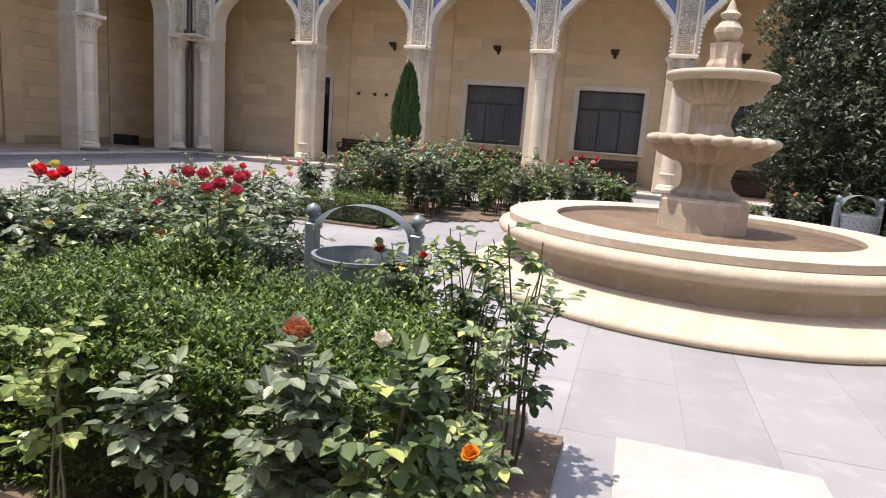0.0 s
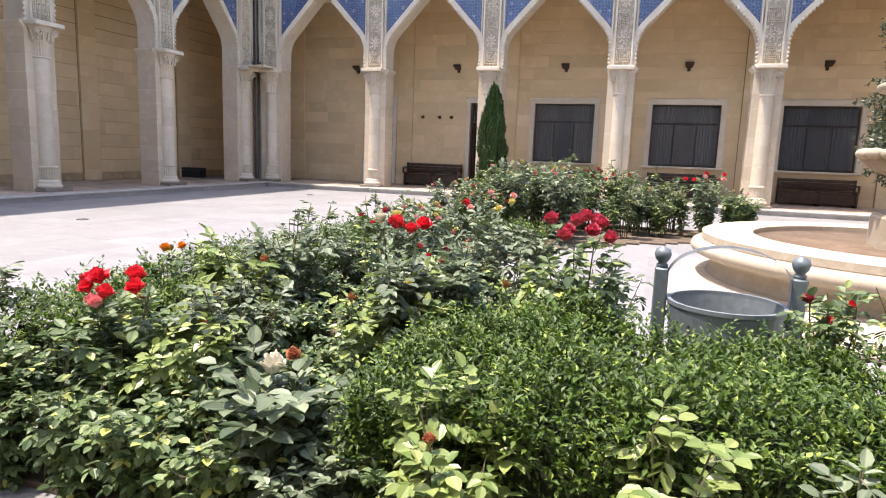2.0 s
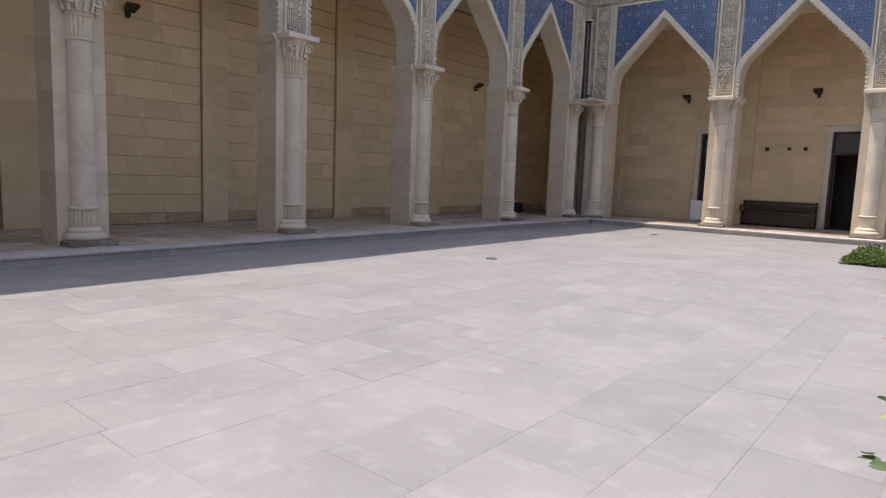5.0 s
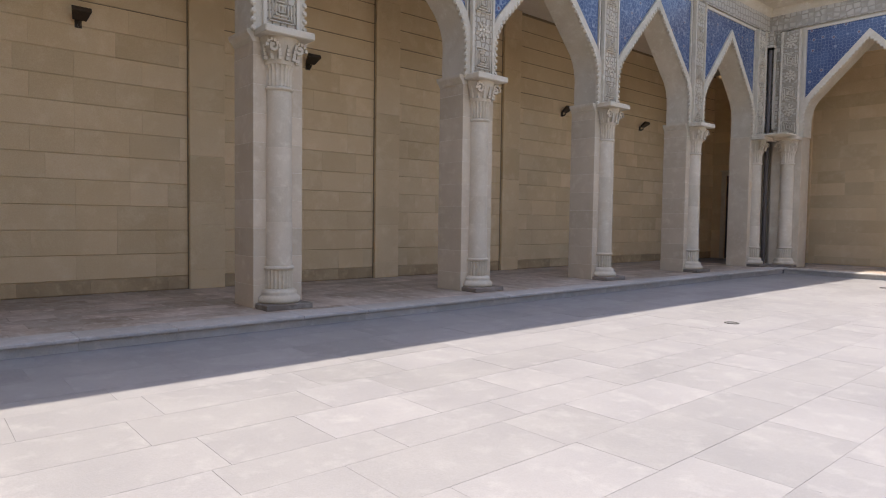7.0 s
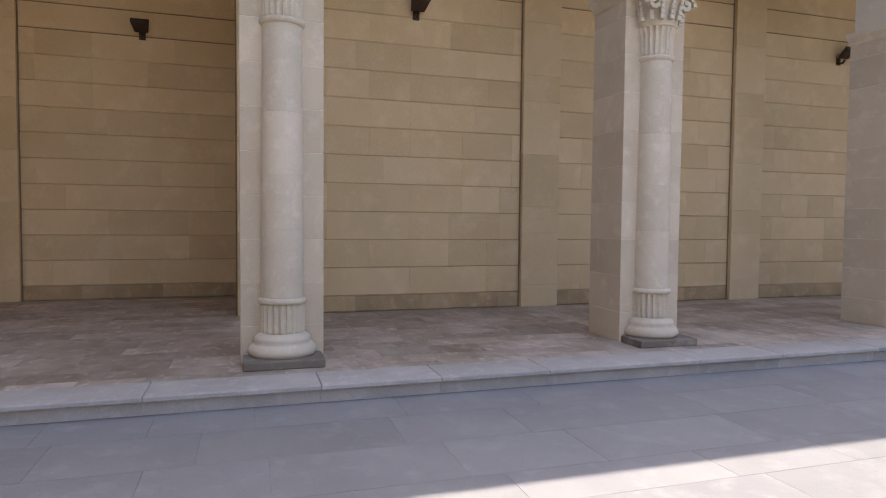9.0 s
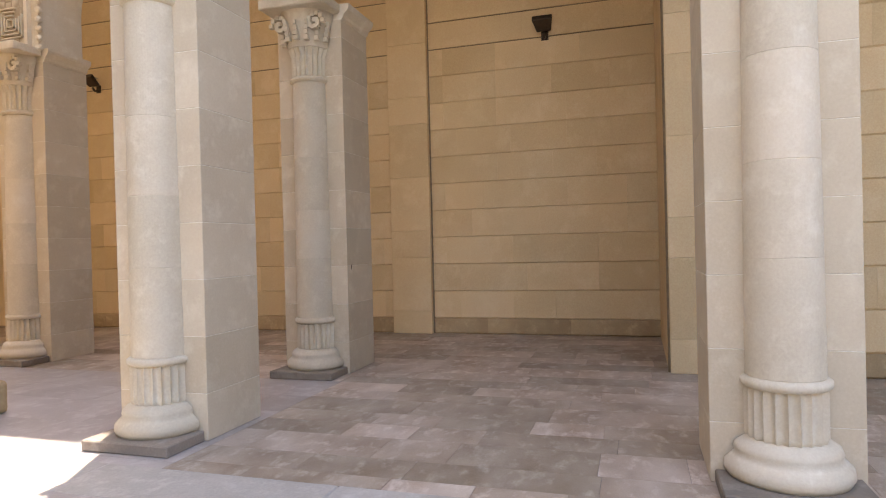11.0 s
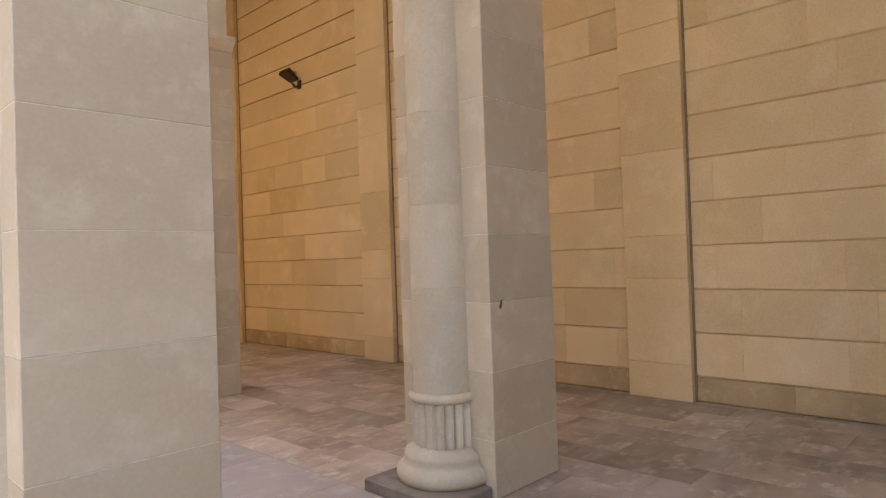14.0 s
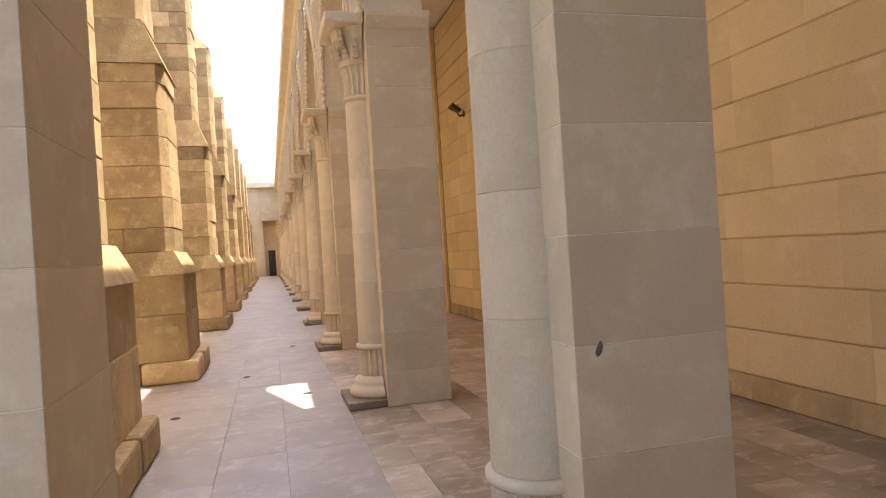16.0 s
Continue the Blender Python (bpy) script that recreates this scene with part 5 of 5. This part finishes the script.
def plant(k, x, y, s=1.0, turn=0.0):
    m = Matrix.LocRotScale(Vector((x + GX, y + GY, 0.03)), Euler((0, 0, turn)), Vector((s, s, s)))
    if used[k]:
        return copy_thing(kinds[k], m)
    used[k] = True
    kinds[k].matrix_basis = m
    return kinds[k]


rng = random.Random(61)
x = -5.35
while x < -1.2:                                  # front row along the path
    k = rng.choice((1, 2, 2, 2, 5, 2))
    if x < -3.75 or x > -1.5:
        plant(k, x, 1.84 + rng.uniform(-0.05, 0.08), rng.uniform(0.62, 0.82), rng.uniform(0, 6.2))
    x += rng.uniform(0.30, 0.44)
x = -5.75
while x < -1.2:                                  # low bushes that lean over the bed's edge
    if x < -3.3 or x > -1.7:
        plant(rng.choice((7, 8, 8) if x < -3.3 else (8, 8)), x, 1.76 + rng.uniform(-0.03, 0.06), rng.uniform(0.72, 0.95) * (1.0 if x < -3.3 else 0.75), rng.uniform(0, 6.2))
    x += rng.uniform(0.26, 0.36)
for i in range(9):                               # behind the hedge, towards the ring path
    for j in range(8):
        x, y = -5.0 + i * 0.42 + rng.uniform(-0.1, 0.1), 3.15 + j * 0.42 + rng.uniform(-0.1, 0.1)
        if x < -1.3 and math.hypot(x - FX, y - FY) > 4.5 and y < 6.2:
            plant(rng.choice((2, 2, 1, 3, 2, 6, 0, 5) if y < 4.3 else (3, 4, 4, 0, 1, 5, 4)), x, y, rng.uniform(0.78, 1.0), rng.uniform(0, 6.2))
for x, y, k, s in [(-4.9 + 0.33 * i, 2.1 + 0.32 * j, (2, 2, 5, 0, 2, 1)[(i * 2 + j) % 6], 0.9) for i in range(4) for j in range(4)]:
    plant(k if rng.random() < 0.7 else 5, x + rng.uniform(-0.06, 0.06), y + rng.uniform(-0.06, 0.06), s * rng.uniform(0.85, 1.05), rng.uniform(0, 6.2))
for x, y, k, s in ((-4.85, 2.0, 2, 0.92), (-5.0, 2.45, 2, 0.95), (-4.75, 2.8, 1, 0.95), (-5.35, 1.95, 2, 0.8), (-4.3, 1.95, 2, 0.9), (-1.35, 2.75, 6, 1.2), (-1.7, 3.05, 6, 1.1), (-1.95, 3.15, 6, 0.95), (-1.85, 1.72, 2, 0.8), (-3.3, 1.72, 5, 0.8), (-1.45, 2.45, 6, 0.95), (-1.6, 2.95, 6, 1.1)):
    plant(k, x, y, s, rng.uniform(0, 6.2))
for i in range(12):                              # bed across the ring path
    for j in range(9):
        x, y = -5.7 + i * 0.42 + rng.uniform(-0.15, 0.15), 9.2 + j * 0.5 + rng.uniform(-0.15, 0.15)
        if x < -1.0 and math.hypot(x - FX, y - FY) > 4.7 and rng.random() < 0.95:
            plant(rng.choice((0, 4, 3, 4, 2, 3, 1, 6)), x, y, rng.uniform(0.85, 1.5), rng.uniform(0, 6.2))
for i in range(9):
    for j in range(5):
        x, y = 1.2 + i * 0.55 + rng.uniform(-0.15, 0.15), 10.6 + j * 0.6 + rng.uniform(-0.15, 0.15)
        if math.hypot(x - FX, y - FY) > 4.6 and math.hypot(x - 2.05, y - 10.6) > 0.6:
            plant(rng.choice((0, 4, 0, 2)), x, y, rng.uniform(0.85, 1.15), rng.uniform(0, 6.2))

for x, y, s in ((-5.5, 4.4, 1.05), (-5.7, 5.1, 1.0), (-5.4, 5.7, 1.1), (-5.1, 6.1, 1.1), (-4.8, 6.0, 1.15), (-4.7, 13.2, 1.7), (-3.4, 12.8, 1.5), (-2.6, 12.2, 1.4)):
    plant(6, x, y, s, x * 7)

# the roses that stand out beside the path
t = rose(71, 0.80, 0.30, 8, (), GREYLEAF, "tall pink rose leaning over the drain grating", loose=1.3, bare=0.1)
t.matrix_world = garden_at(-5.83, 2.05, 0.03)
bloom_cluster(t, [("coral", (0.03, -0.13, 0.79), 1.5), ("coral", (0.18, -0.02, 0.80), 1.4), ("coral", (0.08, -0.19, 0.76), 1.4), ("coral", (0.24, -0.06, 0.78), 1.1), ("pink", (-0.37, 0.13, 0.85), 1.0), ("pink", (-0.33, 0.10, 0.84), 0.9)])
bm = bmesh.new()
for a, b in (((0.02, -0.02, 0.35), (0.03, -0.13, 0.79)), ((0.04, 0.0, 0.35), (0.18, -0.02, 0.80)), ((-0.05, 0.02, 0.05), (-0.37, 0.13, 0.85)), ((-0.03, -0.05, 0.05), (-0.30, -0.34, 0.60)), ((-0.02, -0.02, 0.05), (-0.16, -0.12, 0.72))):
    tube(bm, [a, tuple((p + q) / 2 + 0.01 for p, q in zip(a, b)), b], [0.005, 0.004, 0.003], 5)
part("cane", bm, STEM, t)
lv, rng = Leaves(), random.Random(17)
for (bx, by, bz), n in (((-0.37, 0.13, 0.85), 13), ((-0.30, -0.34, 0.60), 20), ((-0.16, -0.12, 0.72), 16)):
    for k in range(n):                            # leaves along the shoots that lean over the grating
        f = 0.30 + 0.66 * k / n
        q = Vector((bx * f - 0.02, by * f, 0.05 + (bz - 0.05) * f))
        d = rand_dir(rng, 0.0)
        d.z *= 0.5
        for j in range(3):
            lv.leaf(q + d * (0.02 + 0.035 * j), d + rand_dir(rng, -0.2) * 0.7, Vector((0, 0, 1)) + rand_dir(rng) * 0.4, rng.uniform(0.05, 0.08), 0.66)
lv.part("foliage", ROSE, t, "dark leaves along leaning shoots")
t = rose(72, 0.72, 0.2, 6, (), ROSE, "rose bush with a bright red cluster of blooms")
t.matrix_world = garden_at(-4.95, 2.10, 0.03)
bloom_cluster(t, [("red", (-0.15, -0.02, 0.74), 1.25), ("red", (-0.05, -0.03, 0.76), 1.6), ("red", (0.08, 0.02, 0.77), 1.6), ("red", (0.13, -0.02, 0.73), 1.5), ("red", (0.01, -0.08, 0.71), 1.4), ("red", (-0.09, -0.05, 0.72), 1.3), ("pink", (0.02, -0.12, 0.68), 1.2), ("pink", (-0.04, -0.1, 0.68), 1.1)])
t = rose(73, 0.64, 0.16, 5, (), ROSE, "small rose bush with orange blooms over the hedge")
t.matrix_world = garden_at(-5.77, 3.30, 0.03)
bloom_cluster(t, [("orange", (-0.02, 0.0, 0.66), 1.3), ("orange", (0.08, 0.06, 0.68), 1.1)])
t = rose(74, 0.98, 0.2, 6, ("yellow",), GREYLEAF, "rose bush with scarlet and cream blooms")
t.matrix_world = garden_at(-3.93, 2.85, 0.03)
bloom_cluster(t, [("red", (0.0, -0.1, 1.0), 1.5), ("red", (0.13, -0.05, 1.0), 1.4), ("red", (0.07, -0.08, 0.98), 1.2), ("white", (-0.12, 0.0, 1.01), 1.3), ("yellow", (-0.06, 0.05, 1.03), 1.0)])
t = rose(75, 1.0, 0.2, 7, (), ROSE, "rose bush with a wide crimson cluster of blooms")
t.matrix_world = garden_at(-3.10, 3.12, 0.03)
bloom_cluster(t, [("crimson", (0.15 * math.sin(k * 2.4) * (0.4 + 0.1 * k), 0.15 * math.cos(k * 2.4) * (0.4 + 0.1 * k), 1.0 + 0.05 * math.cos(k * 1.7)), 1.35) for k in range(9)])
t = rose(76, 0.82, 0.12, 3, (), PALELEAF, "slender yellow-green rose shoots with soft young leaves", leaf=0.055, bare=0.4, loose=0.9)
t.matrix_world = garden_at(-2.66, 1.70, 0.03)
t = rose(77, 0.74, 0.12, 3, (), GREYLEAF, "slender sage-green rose shoots with soft young leaves", leaf=0.055, bare=0.5, loose=0.8)
t.matrix_world = garden_at(-2.30, 1.72, 0.03)

t = rose(78, 0.80, 0.10, 5, (), GREYLEAF, "rose canes with a fading orange-red bloom", leaf=0.056, bare=0.3)
t.matrix_world = garden_at(-1.77, 1.66, 0.03)
bloom_cluster(t, [("dry", (-0.01, -0.02, 0.80), 1.5)])
t = rose(79, 0.78, 0.14, 5, (), ROSE, "small rose bush with a single white bud", leaf=0.06, bare=0.2)
t.matrix_world = garden_at(-1.55, 1.68, 0.03)
bloom_cluster(t, [("white", (0.0, 0.0, 0.81), 1.0), ("orange", (0.26, 0.0, 0.56), 0.9)])

t = rose(80, 0.58, 0.2, 6, (), GREYLEAF, "rose bush with one large cream bloom", leaf=0.08)
t.matrix_world = garden_at(-4.00, 1.86, 0.03)
bloom_cluster(t, [("white", (0.0, -0.02, 0.58), 1.7), ("dry", (0.05, 0.05, 0.62), 1.0)])
t = rose(81, 0.95, 0.3, 9, (), GREYLEAF, "rose bush with coral, cream and yellow blooms")
t.matrix_world = garden_at(-4.2, 5.3, 0.03)
bloom_cluster(t, [(("coral", "yellow", "white", "coral", "red")[k % 5], (0.3 * math.sin(k * 2.4), 0.3 * math.cos(k * 2.4), 0.92 + 0.07 * math.cos(k * 1.9)), 1.2) for k in range(9)])
t = rose(82, 1.05, 0.3, 9, (), GREYLEAF, "rose bush with pink and red blooms across the ring path")
t.matrix_world = garden_at(-1.95, 11.9, 0.03)
bloom_cluster(t, [(("red", "coral", "red")[k % 3], (0.35 * math.sin(k * 2.4), 0.3 * math.cos(k * 2.4), 1.06 + 0.06 * math.cos(k * 1.9)), 1.5) for k in range(6)])

# a broken spot on the first corridor pier
t = thing("stone_chip", pose(-18.89, C_AXES[0] + 0.375, 1.265), "small dark broken spot in the pier's smooth face", "chip")
bm = bmesh.new()
bmesh.ops.create_icosphere(bm, subdivisions=2, radius=1.0, matrix=Matrix.Rotation(radians(-20), 4, "Y") @ Matrix.Diagonal((0.012, 0.0035, 0.03, 1)))
for v in bm.verts:
    v.co *= 1 + 0.35 * noise.noise(v.co * 60)
part("hollow", bm, plain("dark_broken_stone", (0.13, 0.105, 0.08), 0.95), t)

# small things on the paving
for x, y, r in ((-12.21, 8.27, 0.10), (-12.40, 16.3, 0.10)):
    t = thing("floor_drain", pose(x, y, 0), "round dark metal floor drain set in the paving", "floor drain", "court floor drains")
    part("rim", lathe([(r - 0.02, 0.002), (r - 0.02, 0.012), (r, 0.012), (r, 0.002)], 24), plain("worn_drain_metal", (0.13, 0.13, 0.125), 0.5, 0.4), t)
    part("cover", lathe([(0.0, 0.006), (r - 0.022, 0.006), (r - 0.022, 0.002)], 24), plain("dark_drain_cover", (0.14, 0.135, 0.13), 0.7), t)
for x, y in ((-18.07, -9.42), (-16.77, -8.96), (-17.38, -10.86), (-18.05, -13.4)):
    t = thing("floor_anchor", pose(x, y, FLOOR, 0, 0, x * 40), "small dark capped fixing hole in the floor", "floor fixing", "corridor floor fixings")
    part("cap", lathe([(0.0, 0.005), (0.042, 0.005), (0.05, 0.001)], 14), plain("dark_cap", (0.04, 0.035, 0.03), 0.8), t)
t = thing("equipment_case", pose(-19.0, 19.2, FLOOR, 0, 0, 8), "low black equipment case on the gallery floor", "case")
part("body", soft_box(-0.38, -0.2, 0.0, 0.38, 0.2, 0.27, 0.02, 2), plain("black_case", (0.02, 0.02, 0.022), 0.5), t)
part("lid", soft_box(-0.385, -0.205, 0.275, 0.385, 0.205, 0.36, 0.02, 2), plain("black_case_lid", (0.025, 0.025, 0.027), 0.45), t)
part("handle", tube(bmesh.new(), [(-0.09, -0.203, 0.2), (-0.09, -0.235, 0.19), (0.09, -0.235, 0.19), (0.09, -0.203, 0.2)], 0.01, 6), plain("case_handle", (0.03, 0.03, 0.03), 0.4), t)
# drain gratings
WHITEMETAL = plain("pale_painted_grating", (0.62, 0.61, 0.58), 0.5, 0.0, vary=0.1)
def grating(at, length):
    t = thing("drain_grating", at, "pale slotted drain grating set in the paving", "drain grating", "drain gratings")
    part("channel", boxed((0, -0.09, -0.006, length, 0.09, 0.003)), plain("dark_channel", (0.05, 0.05, 0.045), 0.9), t, "dark drain channel")
    bm = bmesh.new()
    for y in (-0.11, -0.015, 0.08):
        box(bm, 0, y, 0.003, length, y + 0.03, 0.014)
    part("rail", bm, WHITEMETAL, t)
    n = int(length / 0.045)
    me = mesh_of("slat", boxed((-0.013, -0.08, 0.0035, 0.013, 0.08, 0.0125)))
    me.materials.append(WHITEMETAL)
    for k in range(n):
        ob = part("slat", me, None, t)
        ob.location.x = (k + 0.5) * length / n
    return t


grating(garden_at(-6.08, 1.42, 0, 90), 4.9)
grating(garden_at(-5.97, 1.53), 4.66)
t = thing("cover_slab", pose(-0.38, 2.53, 0), "pale smooth stone access cover with a lifting slot", "cover slab")
part("slab", soft_box(-0.45, -0.51, 0.0005, 0.45, 0.51, 0.007, 0.002), stone("pale_cover_stone", (0.36, 0.345, 0.325), (0.32, 0.305, 0.285), (0.39, 0.375, 0.355), stain=1.5), t)
part("lifting_slot", boxed((-0.12, -0.30, 0.0075, 0.02, -0.285, 0.009)), DARKFRAME, t, "dark narrow slot")

# cypress
t = thing("cypress", pose(-6.78, 15.8, 0), "narrow dark green cypress tree by the arcade", "cypress tree")
part("trunk", tube(bmesh.new(), [(0, 0, 0), (0.01, 0, 0.6), (0, 0.01, 1.8)], [0.06, 0.05, 0.02], 8), BARK, t)
lv, rng = Leaves(), random.Random(91)
for _ in range(9000):
    z = 0.12 + 2.9 * rng.random() ** 0.9
    f = (z - 0.1) / 2.95
    r = 0.31 * min(1.0, (1 - f) * 2.8) ** 0.65 * min(1.0, 0.7 + f * 2.2) * (1.08 + 0.25 * noise.noise((z * 3, 1.0, 4.0)))
    a = rng.uniform(0, math.tau)
    rr = max(0.0, r * (1 - abs(rng.gauss(0, 0.16)))) * (1 + 0.12 * noise.noise((3 * math.cos(a), 3 * math.sin(a), z * 4)))
    rr *= 1 + 0.45 * noise.noise((2.6 * math.cos(a), 2.6 * math.sin(a), z * 1.1 + 7))
    z += 0.22 * noise.noise((5 * math.cos(a), 5 * math.sin(a), 2.0)) * f
    p = Vector((rr * math.cos(a), rr * math.sin(a), max(0.1, z)))
    lv.leaf(p, Vector((math.cos(a) * 0.35, math.sin(a) * 0.35, 1)) + rand_dir(rng) * 0.25, Vector((math.cos(a), math.sin(a), 0.2)), rng.uniform(0.07, 0.13), 0.3)
lv.part("crown", CYPLEAF, t, "dense upright dark green sprays")
hedge("ground_cover", -7.75, -6.2, 13.6, 17.0, 0.09, 700, 93, "low green ground cover round the cypress", size=0.05)


def tree(at, height, radius, seed, count, label, low=0.25):
    """A broad tree: tapered trunk, limbs, a near-black core for the inner shade and a shell of leaf clumps with an
    uneven outline.
    """
    rng = random.Random(seed)
    t = thing("tree", at, label, "tree")
    part("trunk", tube(bmesh.new(), [(0, 0, 0), (0.05, 0.02, height * 0.3), (-0.04, 0.05, height * 0.65), (0, 0, height * 0.92)], [0.16, 0.13, 0.07, 0.02], 10), BARK, t)
    def reach(a, z):
        f = (z - low) / (height - low)
        r = radius * min(1.0, (0.75 + 1.2 * f)) * max(0.0, 1 - f ** 2.2) ** 0.6
        p = (2.2 * math.cos(a), 2.2 * math.sin(a), z * 0.9 + seed)
        return r * (1 + 0.22 * noise.noise(p) + 0.12 * noise.noise((p[0] * 3, p[1] * 3, p[2] * 3)))
    bm = bmesh.new()
    n, m = 40, 26
    rings = [[bm.verts.new((0.80 * reach(k * math.tau / n, z) * math.cos(k * math.tau / n), 0.80 * reach(k * math.tau / n, z) * math.sin(k * math.tau / n), z)) for k in range(n)] for z in [low + 0.2 + (height - low - 0.5) * j / m for j in range(m + 1)]]
    for lo, hi in zip(rings, rings[1:]):
        for k in range(n):
            bm.faces.new((lo[k], lo[(k + 1) % n], hi[(k + 1) % n], hi[k]))
    part("twig_mass", bm, INNER_SHADE, t, "near-black core standing in for the shade among the leaves")
    for k in range(40):
        z = low + (height - low) * (k + 0.5) / 40
        a = k * 2.4
        r = reach(a, z) * 0.97
        end = Vector((r * math.cos(a), r * math.sin(a), z))
        st = Vector((0, 0, max(0.15, z - 0.3 * r)))
        part("limb", tube(bmesh.new(), [st, (st + end) / 2 + Vector((0, 0, 0.06)), end], [0.035, 0.022, 0.006], 5), BARK, t)
    lv = Leaves()
    for _ in range(count):
        z = low + (height - low) * rng.random()
        a = rng.uniform(0, math.tau)
        r = reach(a, z) * (1.0 - abs(rng.gauss(0, 0.09)) + (rng.uniform(0, 0.10) if rng.random() < 0.25 else 0))
        c = Vector((r * math.cos(a), r * math.sin(a), z))
        out = Vector((math.cos(a), math.sin(a), 0.25))
        for j in range(5):
            lv.leaf(c + rand_dir(rng, 0) * 0.05, out * 0.7 + rand_dir(rng, 0.1), Vector((0, 0, 1)) + out * 0.4, rng.uniform(0.06, 0.115), 0.5)
    lv.part("crown", TREELEAF, t, "dark green crown of small leaves, some paled as highlights")


tree(garden_at(4.0, 13.6), 8.2, 3.0, 101, 22000, "large dark green tree with drooping outer branches")
